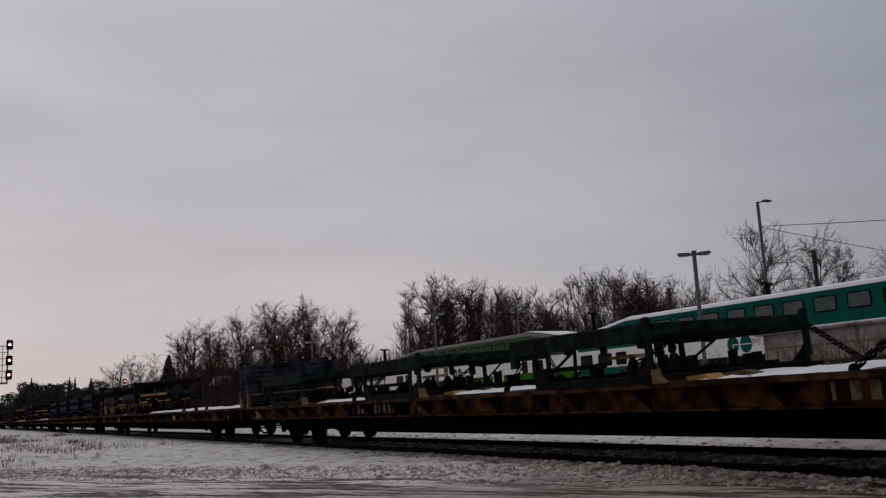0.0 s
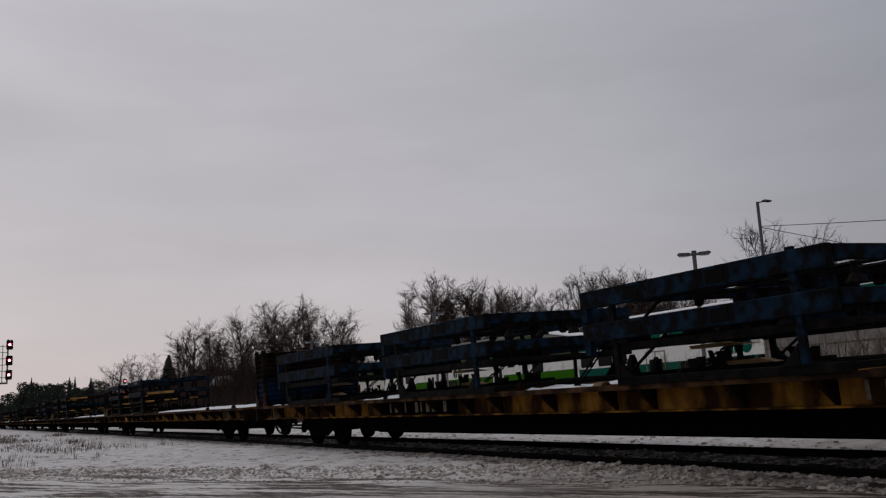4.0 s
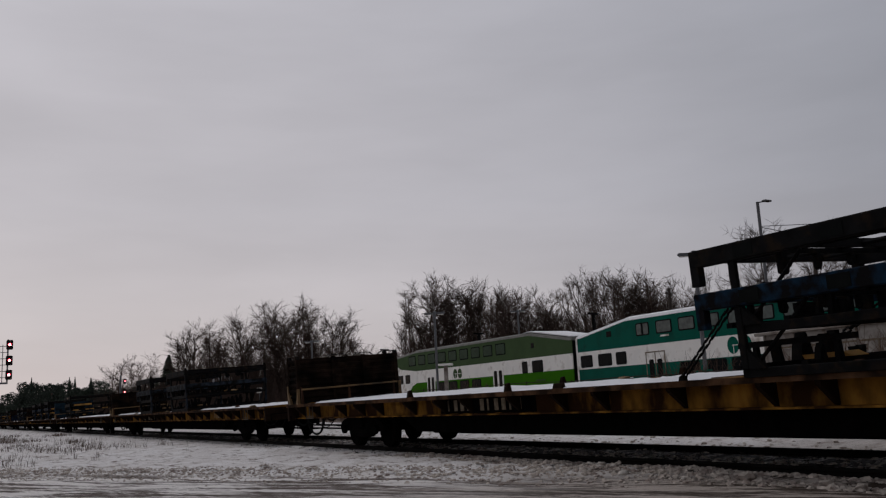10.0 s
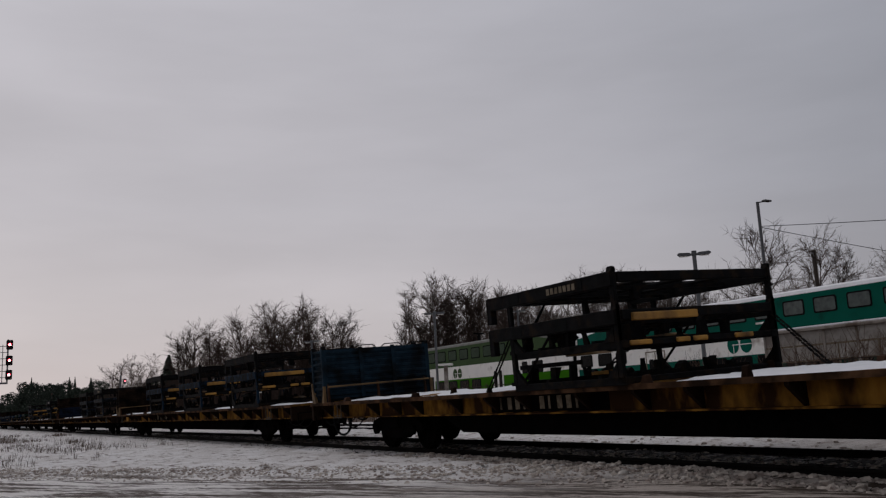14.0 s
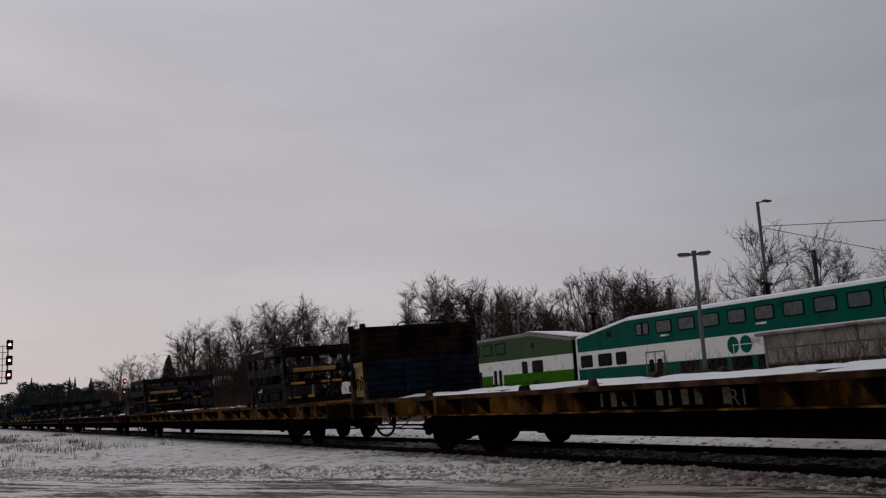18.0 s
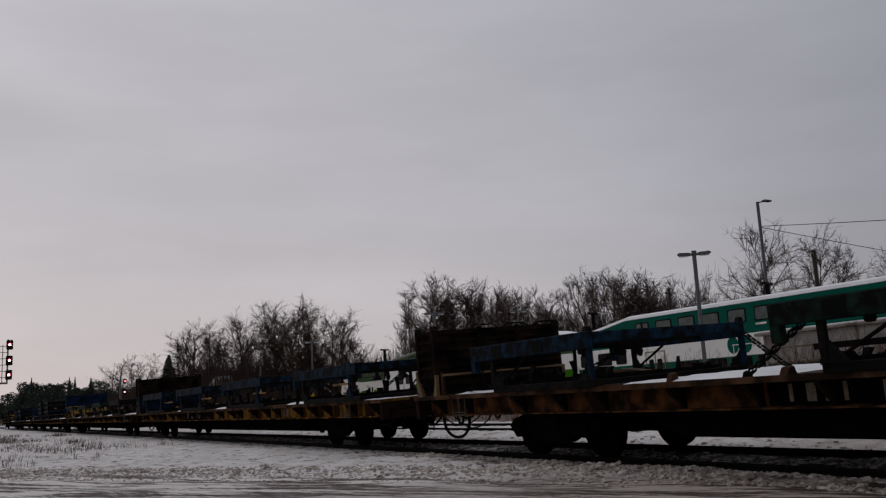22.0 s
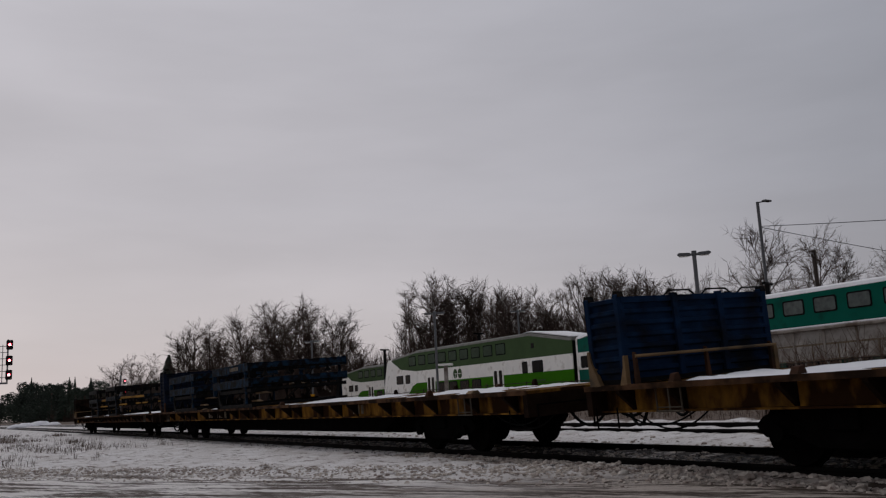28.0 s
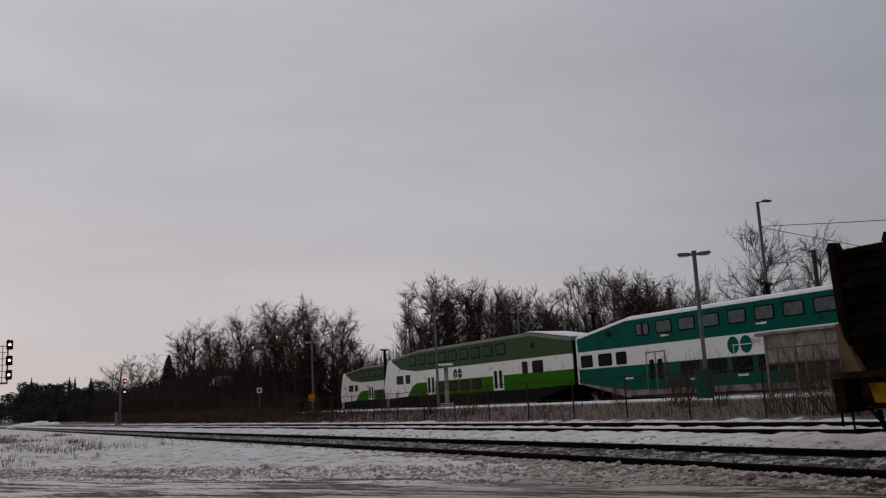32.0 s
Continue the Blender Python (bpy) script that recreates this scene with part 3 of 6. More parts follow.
def bare_tree(seed, stems, limbs, lean, reach, curl, bole, name, label, category, twigs=8, fine=0.0115):
    """Ten metres tall: wandering stems, limbs that bend upwards, and sprays of fine twigs."""
    r = random.Random(seed)
    TV, TF, V, F = [], [], [], []

    def way(p, d, length, n, wander, rise):
        pts, step = [p.copy()], length / n
        for _ in range(n):
            d = (d + Vector((r.gauss(0, wander), r.gauss(0, wander), r.gauss(0, wander * 0.6) + rise))).normalized()
            p = p + d * step
            pts.append(p)
        return pts

    def off(d, ang):
        az = r.uniform(0, 6.283)
        side = Vector((math.cos(az), math.sin(az), 0.02))
        side = (side - d * side.dot(d)).normalized()
        return d * math.cos(ang) + side * math.sin(ang)

    def spray(pts, count, length, rad):
        for _ in range(count):
            i = r.randrange(max(1, len(pts) // 3), len(pts))
            d = (pts[i] - pts[i - 1]).normalized()
            at = pts[i - 1].lerp(pts[i], r.random())
            limb(V, F, way(at, off(d, r.uniform(0.3, 1.15)), length * r.uniform(0.55, 1.25), 2, 0.16, 0.03), rad, rad * 0.45, 3)

    for k in range(stems):
        az = r.uniform(0, 6.283)
        tilt = 0.0 if stems == 1 else r.uniform(0.05, 0.22)
        height = 10.0 * (1.0 if k == 0 else r.uniform(0.75, 0.97))
        trunk = way(Vector((0.12 * k * math.cos(az), 0.12 * k * math.sin(az), -0.3)), Vector((math.cos(az) * tilt, math.sin(az) * tilt, 1)).normalized(), height * 0.94, 9, 0.085, 0.05)
        base_r = 0.145 * (1 if k == 0 else 0.75)
        limb(TV, TF, trunk, base_r, 0.02, 6)
        for j in range(limbs):
            f = bole + (0.97 - bole) * (j + r.random()) / limbs
            i = min(8, int(f * 9))
            at = trunk[i].lerp(trunk[i + 1], f * 9 - i)
            d = (trunk[i + 1] - trunk[i]).normalized()
            out = reach * (0.35 + 0.65 * math.sin(math.pi * min(1, 0.12 + 0.95 * (1 - f)))) * r.uniform(0.65, 1.2)
            arm = way(at, off(d, lean * r.uniform(0.7, 1.25) * (1.1 - 0.35 * f)), out, 5, 0.12, curl)
            rad = max(0.018, base_r * (1 - f) * 0.5 + 0.014)
            limb(V, F, arm, rad, 0.009, 4)
            for _ in range(6):
                i2 = r.randrange(1, 6)
                d2 = (arm[i2] - arm[i2 - 1]).normalized()
                bough = way(arm[i2 - 1].lerp(arm[i2], r.random()), off(d2, r.uniform(0.35, 0.85)), out * r.uniform(0.25, 0.48) + 0.25, 3, 0.14, curl * 0.8)
                limb(V, F, bough, fine * 1.6, fine * 0.8, 3)
                spray(bough, twigs, 0.46 + 0.09 * out, fine)
            spray(arm, 5, 0.65, fine)
        spray(trunk[6:], 9, 0.7, fine)
    top = sorted(v[2] for v in V)[int(len(V) * 0.995)]
    tree = tagged(new(name), label, category)
    for part_name, vv, ff, note in (("trunk", TV, TF, ""), ("crown", V, F, "fine bare branches")):
        me = bpy.data.meshes.new(part_name)
        me.from_pydata([(x, y, z * 10.0 / top) for x, y, z in vv], [], ff)
        me.materials.append(BARK)
        part(part_name, me, BARK, tree, note)
    return tree


TREE_LABEL = "tall bare deciduous tree with fine winter branches"
TREES = [bare_tree(sd, st, lm, le, re, cu, bo, "bare_tree", TREE_LABEL, "tree") for sd, st, lm, le, re, cu, bo in
         ((1, 2, 12, 0.80, 2.8, 0.06, 0.24), (2, 3, 9, 0.65, 2.4, 0.08, 0.25), (3, 1, 22, 0.95, 3.2, 0.05, 0.28), (5, 2, 13, 0.75, 2.6, 0.08, 0.20), (7, 3, 8, 0.80, 2.7, 0.04, 0.30))]
WOOD_PLACES = [(62, 122.7, 15.7), (58, 110.2, 18.3), (60, 109.6, 18.5), (62, 107.6, 16), (58, 96.9, 16.2), (60, 96.7, 16.3), (60, 93.3, 15.6), (58, 87.1, 14.3),
               (60, 87.1, 14), (66, 92.2, 12.2), (64, 85.8, 12.1), (64, 82.5, 12.7), (58, 72.7, 13.2), (60, 72.4, 13.7), (58, 67.8, 13.3), (60, 68, 13.1),
               (58, 63.7, 12), (60, 64, 11.8), (64, 66.7, 10.6), (70, 69.5, 11.4)]
SHORE = [(60, 380.1, 25.2), (62, 348, 23.9), (60, 313.8, 19.2), (62, 270.2, 25), (64, 261.2, 26.7), (60, 231.6, 24.2), (62, 223.8, 23), (66, 224.9, 23.9),
         (60, 191.3, 23.3), (64, 193.6, 24.6), (58, 166.7, 21.9), (62, 169.6, 22.7), (60, 155, 20), (64, 158, 19.3), (60, 141.7, 15.4), (70, 157.1, 12.3), (75, 160.1, 11.3)]
WOOD_PLACES += [(x * 0.68, y * 0.68, (z - 1) * 0.68 + 1) for x, y, z in SHORE]
rng = random.Random(21)
for x, y, z in SHORE[3:15]:
    f = 0.68 * rng.uniform(0.97, 1.06)
    WOOD_PLACES.append((x * f + rng.uniform(-1, 1), y * f + rng.uniform(-5, 5), ((z - 1) * 0.68 + 1) * rng.uniform(0.62, 0.92)))
for x, y, z in SHORE[2:]:
    f = 0.70 * rng.uniform(0.98, 1.05)
    WOOD_PLACES.append((x * f + rng.uniform(-1, 1), y * f + rng.uniform(-4, 4), ((z - 1) * 0.68 + 1) * rng.uniform(0.45, 0.62)))
for x, y, z in WOOD_PLACES[:20]:
    WOOD_PLACES.append((x + rng.uniform(1, 8), y + rng.uniform(-3, 5), z * rng.uniform(0.84, 1.0)))
for x, y, z in SHORE[3:16]:
    f = 0.72 * rng.uniform(0.98, 1.08)
    WOOD_PLACES.append((x * f + rng.uniform(-1, 2), y * f + rng.uniform(-7, 7), ((z - 1) * 0.70 + 1) * rng.uniform(0.55, 0.96)))
for x, y, z in WOOD_PLACES[:20]:
    WOOD_PLACES.append((x + rng.uniform(1, 7), y + rng.uniform(-4, 6), z * rng.uniform(0.75, 0.98)))
    WOOD_PLACES.append((x + rng.uniform(0, 6), y + rng.uniform(-4, 5), z * rng.uniform(0.45, 0.62)))
    WOOD_PLACES.append((x + rng.uniform(0, 5), y + rng.uniform(-4, 5), z * rng.uniform(0.55, 0.85)))


def plant(kind, x, y, top, rng, wide=1.0):
    g = ground_z(x, y)
    s = max(0.3, (top - g) / 10.0)
    c = copy_thing(kind, pose(x, y, g, 0, 0, rng.uniform(0, 360)))
    c.matrix_world = Matrix.LocRotScale((x, y, g), Euler((0, 0, rng.uniform(0, 6.28))), (s * wide, s * wide, s))
    return c


for i, (x, y, z) in enumerate(WOOD_PLACES):
    tagged(plant(TREES[i % 5], x, y, z, rng, rng.uniform(0.85, 1.2) * (0.62 if i == 0 else 1.25 if x < 50 else 1.0)), group="bare trees behind the platform")
BIG = [bare_tree(sd, 1, 30, 1.0, 3.6, 0.03, 0.24, "bare_tree", "large open-crowned bare tree behind the coaches", "tree", 9, 0.0125) for sd in (31, 37)]
for i, (x, y, z) in enumerate(((58, 49.6, 14.3), (57, 43.0, 12.4), (60, 44.6, 11.4), (62, 40.2, 10.6), (56, 53.6, 10.6))):
    tagged(plant(BIG[i % 2], x, y, z, rng, (1.0, 0.85, 0.8, 0.7, 0.35)[i]), group="large bare trees")
for kind in TREES + BIG:
    kind.location = (90 + rng.uniform(0, 15), 95 + rng.uniform(0, 40), 1.6)


def conifer(seed, name="conifer"):
    r = random.Random(seed)
    tree = tagged(new(name), "dark evergreen conifer at the far end of the line", "conifer")
    part("trunk", T(((0, 0, -0.2), (0, 0, 9.5), 0.14), n=6), BARK, tree)
    verts, faces = [], []
    for lev in range(26):
        z = 0.8 + lev * 0.36
        rad = 2.0 * (1 - lev / 25.5) ** 0.85 + 0.04
        for k in range(11):
            az = r.uniform(0, 6.283)
            l = rad * r.uniform(0.6, 1.1)
            w = 0.06 + 0.17 * rad
            dx, dy = math.cos(az), math.sin(az)
            o = len(verts)
            verts += [(dx * 0.1 - dy * w * 0.4, dy * 0.1 + dx * w * 0.4, z + 0.15), (dx * 0.1 + dy * w * 0.4, dy * 0.1 - dx * w * 0.4, z + 0.15), (dx * l * 0.6 + dy * w, dy * l * 0.6 - dx * w, z - 0.15), (dx * l, dy * l, z - 0.35), (dx * l * 0.6 - dy * w, dy * l * 0.6 + dx * w, z - 0.15), (dx * l * 0.5, dy * l * 0.5, z + 0.12)]
            faces += [(o, o + 1, o + 5), (o + 1, o + 2, o + 5), (o + 2, o + 3, o + 5), (o + 3, o + 4, o + 5), (o + 4, o, o + 5)]
    me = bpy.data.meshes.new("crown")
    me.from_pydata(verts, [], faces)
    me.materials.append(CONIFER)
    part("crown", me, CONIFER, tree)
    return tree


CONIFERS = [conifer(s) for s in (3, 8)]
for i, (x, y, z, wide) in enumerate([(27, 242, 11.6, 0.8), (27, 231, 11.2, 0.8), (27, 358, 17, 0.9), (25.6, 193, 9.2, 1.3), (40.5, 190, 13.4, 2.3), (24, 228, 9.4, 1.2)]):
    tagged(plant(CONIFERS[i % 2], x, y, z, rng, wide), group="conifers at the end of the line")
for kind in CONIFERS:
    kind.location = (34, 300 + 20 * rng.random(), 0.4)

# ragged evergreen thickets and far woods closing the horizon
def thicket(seed, name="evergreen_thicket"):
    r = random.Random(seed)
    t = tagged(new(name), "ragged dark evergreen thicket beyond the tracks", "evergreen")
    part("trunk", T(((0, 0, -0.2), (0, 0, 6.0), 0.16), n=6), BARK, t)
    verts, faces = [], []
    for lobe in range(9):
        cx, cy, cz, rad = r.gauss(0, 1.6), r.gauss(0, 1.6), r.uniform(1.5, 7.6), r.uniform(1.2, 2.3)
        rad *= 1.15 - cz / 14
        for k in range(420):
            v = Vector((r.gauss(0, 1), r.gauss(0, 1), r.gauss(0, 1))).normalized() * rad * r.uniform(0.55, 1.1)
            p = Vector((cx, cy, cz)) + v
            u = Vector((r.gauss(0, 1), r.gauss(0, 1), r.gauss(0, 1))).normalized() * r.uniform(0.10, 0.26)
            w = Vector((r.gauss(0, 1), r.gauss(0, 1), r.gauss(0, 1))).normalized() * r.uniform(0.10, 0.26)
            o = len(verts)
            verts += [p - u, p + w, p + u]
            faces.append((o, o + 1, o + 2))
    me = bpy.data.meshes.new("crown")
    me.from_pydata([tuple(v) for v in verts], [], faces)
    me.materials.append(CONIFER)
    part("crown", me, CONIFER, t)
    return t


rng = random.Random(5)
THICKETS = [thicket(s) for s in (2, 6, 11)]
first = [True] * 3
for i in range(34):
    y = 165 + i * 9.5
    x = 26 + rng.uniform(-3, 7) + 0.01 * i * i
    k = i % 3
    c = THICKETS[k] if first[k] else copy_thing(THICKETS[k], pose(0, 0, 0))
    first[k] = False
    top = 0.977 + (0.0335 + rng.uniform(-0.006, 0.008)) * y
    sc = max(0.45, top / 9.0)
    c.matrix_world = Matrix.LocRotScale((x, y, ground_z(min(x, 150), y)), Euler((0, 0, rng.uniform(0, 6.28))), (sc * 1.25, sc * 1.25, sc))
    tagged(c, group="evergreen thickets at the end of the line")
for i in range(30):
    c = copy_thing(THICKETS[i % 3], pose(0, 0, 0))
    y = rng.uniform(420, 620)
    sc = rng.uniform(1.3, 2.2)
    c.matrix_world = Matrix.LocRotScale((-130 + i * 9.5, y, -0.3), Euler((0, 0, rng.uniform(0, 6.28))), (sc * 1.7, sc * 1.7, sc))
    tagged(c, group="evergreen thickets at the end of the line")
scrub = []
for i in range(13000):
    y = rng.uniform(60, 260)
    x = rng.uniform(24, 41) if y > 75 else rng.uniform(40, 46)
    if x < 24 + 0.1 * max(0, 150 - y) or (y < 104 and x < 42):
        continue
    h = rng.uniform(0.8, 3.6) * (rng.choice((1.0, 1.0, 1.7)) if abs(x / y - 0.279) > 0.02 or y > 139 else 0.85)
    scrub.append(stem(x, y, ground_z(x, y), h, rng.uniform(0, 0.35), rng.uniform(0, 6.28), 0.02 + 0.0003 * y, rng))
for i in range(9000):
    y, x = rng.uniform(30, 140), rng.uniform(44, 66)
    scrub.append(stem(x, y, ground_z(x, y), rng.uniform(1.0, 5.0), rng.uniform(0, 0.3), rng.uniform(0, 6.28), 0.025, rng))
for i in range(6000):
    y = rng.uniform(135, 265)
    x = 24 + rng.uniform(0, 20) + 0.03 * (y - 135)
    if abs(x / y - 0.279) < 0.02 and y < 145:
        continue
    scrub.append(stem(x, y, ground_z(x, y), rng.uniform(2.0, 6.5), rng.uniform(0, 0.3), rng.uniform(0, 6.28), 0.05, rng))
for i in range(7000):
    y, x = rng.uniform(40, 140), rng.uniform(50, 72)
    scrub.append(stem(x, y, ground_z(x, y), rng.uniform(3.0, 8.5), rng.uniform(0, 0.3), rng.uniform(0, 6.28), 0.05, rng))
for i in range(6000):
    y = rng.uniform(120, 280)
    x = 34 + rng.uniform(0, 14) + 0.03 * (y - 135)
    scrub.append(stem(x, y, ground_z(x, y), rng.uniform(3.0, 10.0), rng.uniform(0, 0.3), rng.uniform(0, 6.28), 0.07, rng))
stuff_mesh("underbrush", BARK, "dense leafless underbrush below the trees", "brush", scrub)


def bush(seed, h, label):
    r = random.Random(seed)
    b = tagged(new("bush"), label, "bush")
    bm = bmesh.new()
    for i in range(26):
        az, lean = r.uniform(0, 6.283), r.uniform(0.05, 0.6)
        a = Vector((r.gauss(0, 0.18), r.gauss(0, 0.18), -0.1))
        d = Vector((math.cos(az) * lean, math.sin(az) * lean, 1)).normalized()
        l = h * r.uniform(0.5, 1.05)
        mid = a + d * l * 0.5 + Vector((r.gauss(0, 0.05), r.gauss(0, 0.05), 0))
        tube(bm, a, mid, 0.011, 0.008, 3, False)
        tube(bm, mid, a + d * l, 0.008, 0.003, 3, False)
        for j in range(4):
            s = a.lerp(mid, r.random()) if j < 2 else mid.lerp(a + d * l, r.random() * 0.7)
            e2 = s + Vector((r.gauss(0, 0.25), r.gauss(0, 0.25), r.uniform(0.1, 0.5))) * (h / 2)
            tube(bm, s, e2, 0.006, 0.003, 3, False)
    part("crown", bm, BRUSH, b)
    return b


BUSH = bush(3, 2.0, "leafless brown shrub by the platform fence")
for x, y, s in ((18.6, 15.2, 1.05), (18.9, 14.4, 1.2), (19.4, 13.9, 1.2), (18.5, 13.4, 1.0), (19.0, 16.2, 0.7), (21.0, 21.3, 1.1), (21.5, 22.4, 0.9), (21.2, 20.2, 1.0), (19.2, 12.2, 1.2), (22.5, 26.5, 0.6), (20.5, 38.0, 0.9), (21.0, 44.0, 0.9), (20.0, 52, 1.0), (21, 60, 1.1)):
    c = copy_thing(BUSH, pose(x, y, ground_z(x, y)))
    c.matrix_world = Matrix.LocRotScale((x, y, ground_z(x, y)), Euler((0, 0, rng.uniform(0, 6))), (s, s, s))
    tagged(c, group="shrubs by the fence")
BUSH.location = (19.8, 33.0, ground_z(19.8, 33.0))


# ---- fence along the bank ----
FENCE_STEEL = mat("rusty_fence", (0.040, 0.030, 0.025), 0.9, vary=0.3, scale=5, spec=0.05)


def build_fence():
    fence = tagged(new("fence"), "rusty steel post-and-rail fence along the bank", "fence")
    fx = 17.9
    post = mesh_of("post", T(((0, 0, -0.3), (0, 0, 1.32), 0.024), n=6), FENCE_STEEL)
    for i in range(21):
        y = 10.3 + 2.6 * i
        part("post", post, FENCE_STEEL, fence).location = (fx, y, ground_z(fx, y))
        if i < 20:
            z0, z1 = ground_z(fx, y), ground_z(fx, y + 2.6)
            part("rail", T(((fx, y, z0 + 1.28), (fx, y + 2.6, z1 + 1.28), 0.014), n=5), FENCE_STEEL, fence)
            part("rail", T(((fx, y, z0 + 0.66), (fx, y + 2.6, z1 + 0.66), 0.010), n=5), FENCE_STEEL, fence)
    return fence


build_fence()

# ---- platform with lamps, shelter and posts ----
platform = tagged(new("platform"), "low concrete station platform dusted with snow", "platform", kind="structure")
part("slab", B((24.0, 30.2, 6, 78, -0.2, 0.52)), CONCRETE, platform, bevel=0.03)
part("snow_cover", B((24.05, 29.6, 6.1, 77.9, 0.523, 0.56)), SNOW, platform, "thin trodden snow")
part("slab", B((35.2, 37.4, 6, 92, -0.2, 0.52)), CONCRETE, platform, bevel=0.03)


def double_lamp(height):
    lamp = tagged(new("platform_lamp"), "grey platform lamp post with two flat heads", "lamp post", "platform lamps")
    part("post", T(((0, 0, 0), (0, 0, height - 0.05), 0.085), n=8), GALV, lamp)
    part("base_plate", B((-0.2, 0.2, -0.2, 0.2, 0.0, 0.05)), GALV, lamp)
    part("cap", T(((0, 0, height - 0.14), (0, 0, height + 0.06), 0.11), n=8), GALV, lamp)
    for s in (-1, 1):
        pts = [(0.05 * s, -0.10), (0.2 * s, -0.14), (0.62 * s, -0.13), (0.70 * s, -0.06), (0.62 * s, 0.0), (0.2 * s, -0.02)]
        a = part("lamp_head", P([(p[0], p[1] + height) for p in pts], -0.14, 0.14, "y"), GALV, lamp)
        part("lens", B((min(0.25 * s, 0.6 * s), max(0.25 * s, 0.6 * s), -0.1, 0.1, height - 0.165, height - 0.145)), WHITE_PAINT, a)
    return lamp


lamp0 = double_lamp(6.1)
for i, y in enumerate((26.7, 49.8, 72.1)):
    m = pose(27.5, y, 0.56, 0, 0, -45)
    if i:
        copy_thing(lamp0, m)
    else:
        lamp0.matrix_world = m

copy_thing(lamp0, pose(45.0, 65.8, 2.6, 0, 0, -40))

street = tagged(new("street_lamp"), "tall grey street lamp with a single arm", "street lamp")
part("post", T(((0, 0, 0), (0, 0, 12.1), 0.10), n=8), GALV, street)
part("arm", T(((0, 0, 12.05), (0.55, -0.25, 12.15), 0.045), n=6), GALV, street)
part("lamp_head", B((0.2, 0.85, -0.45, -0.15, 12.08, 12.20)), GALV, street, bevel=0.03)
street.location = (45.0, 37.8, ground_z(45, 37.8))


def tee_post(height):
    t = tagged(new("signal_post"), "dark square post with a short crossbar", "post", "dark posts between the trains")
    part("post", B((-0.09, 0.09, -0.09, 0.09, 0, height)), DARK_POST, t)
    part("crossbar", B((-0.55, 0.55, -0.08, 0.08, height, height + 0.12)), DARK_POST, t, bevel=0.01)
    return t


tee0 = tee_post(5.4)
for i, y in enumerate((75.3, 58.2, 44.1, 30.2)):
    m = pose(36.0, y, 0.52, 0, 0, 20)
    if i:
        copy_thing(tee0, m)
    else:
        tee0.matrix_world = m


def utility_pole(x, y, top):
    g = ground_z(x, y)
    u = tagged(new("utility_pole"), "weathered wooden utility pole with a crossarm", "utility pole", "utility poles")
    part("pole", T(((0, 0, -0.3), (0, 0, top - g), 0.14), n=8), WOOD_POLE, u)
    part("crossarm", B((-0.9, 0.9, -0.06, 0.06, top - g - 0.5, top - g - 0.36)), WOOD_POLE, u)
    for s in (-0.8, -0.4, 0.4, 0.8):
        part("insulator", T(((s, 0, top - g - 0.36), (s, 0, top - g - 0.22), 0.04), n=6), GALV, u)
    u.matrix_world = pose(x, y, g, 0, 0, 30)
    return u


utility_pole(50.0, 37.9, 9.6)
utility_pole(50.0, 51.6, 8.9)
utility_pole(45.0, 14.0, 7.9)
utility_pole(50.0, 14.0, 8.1)


def cable(name, a, b, sag):
    cu = bpy.data.curves.new(name, "CURVE")
    cu.dimensions, cu.bevel_depth, cu.bevel_resolution = "3D", 0.022, 1
    s = cu.splines.new("POLY")
    s.points.add(12)
    for i, p in enumerate(s.points):
        t = i / 12
        v = Vector(a).lerp(Vector(b), t)
        p.co = (v.x, v.y, v.z - sag * 4 * t * (1 - t), 1)
    cu.materials.append(RUBBER)
    return tagged(new(name, cu), "thin black overhead wire", "overhead wire", "overhead wires")


cable("overhead_wire", (45, 37.8, 10.95), (45, 14, 7.5), 0.12)
utility_pole(78.0, 45.1, 11.2)
cable("overhead_wire", (45, 37.8, 10.9), (78.0, 45.1, 10.9), 0.05)


# pale mottled base colour paints in the reflections on the shelter glazing
PALE_PANE = mat("reflection_toned_pane", (0.32, 0.295, 0.265), 0.35, vary=0.3, scale=2.5, bump=0.02, dirt=(0.16, 0.13, 0.11), dirt_amount=0.35, dirt_scale=1.6, spec=0.5)
DOOR_TRIM = mat("tan_door_trim", (0.16, 0.12, 0.08), 0.7, vary=0.2, scale=4)


def clear_glass(name, tint, gloss):
    """Dirty see-through glazing: mostly clear, a little reflection."""
    m = bpy.data.materials.new(name)
    m.use_nodes = True
    nt = m.node_tree
    out = nt.nodes["Material Output"]
    t = nt.nodes.new("ShaderNodeBsdfTransparent")
    t.inputs[0].default_value = (*tint, 1)
    mx = nt.nodes.new("ShaderNodeMixShader")
    mx.inputs[0].default_value = gloss
    g = nt.nodes["Principled BSDF"]
    g.inputs["Base Color"].default_value, g.inputs["Roughness"].default_value = (0.06, 0.065, 0.06, 1), 0.15
    nt.links.new(t.outputs[0], mx.inputs[1])
    nt.links.new(g.outputs[0], mx.inputs[2])
    nt.links.new(mx.outputs[0], out.inputs[0])
    return m


CLEAR = clear_glass("shelter_pane", (0.88, 0.90, 0.89), 0.10)


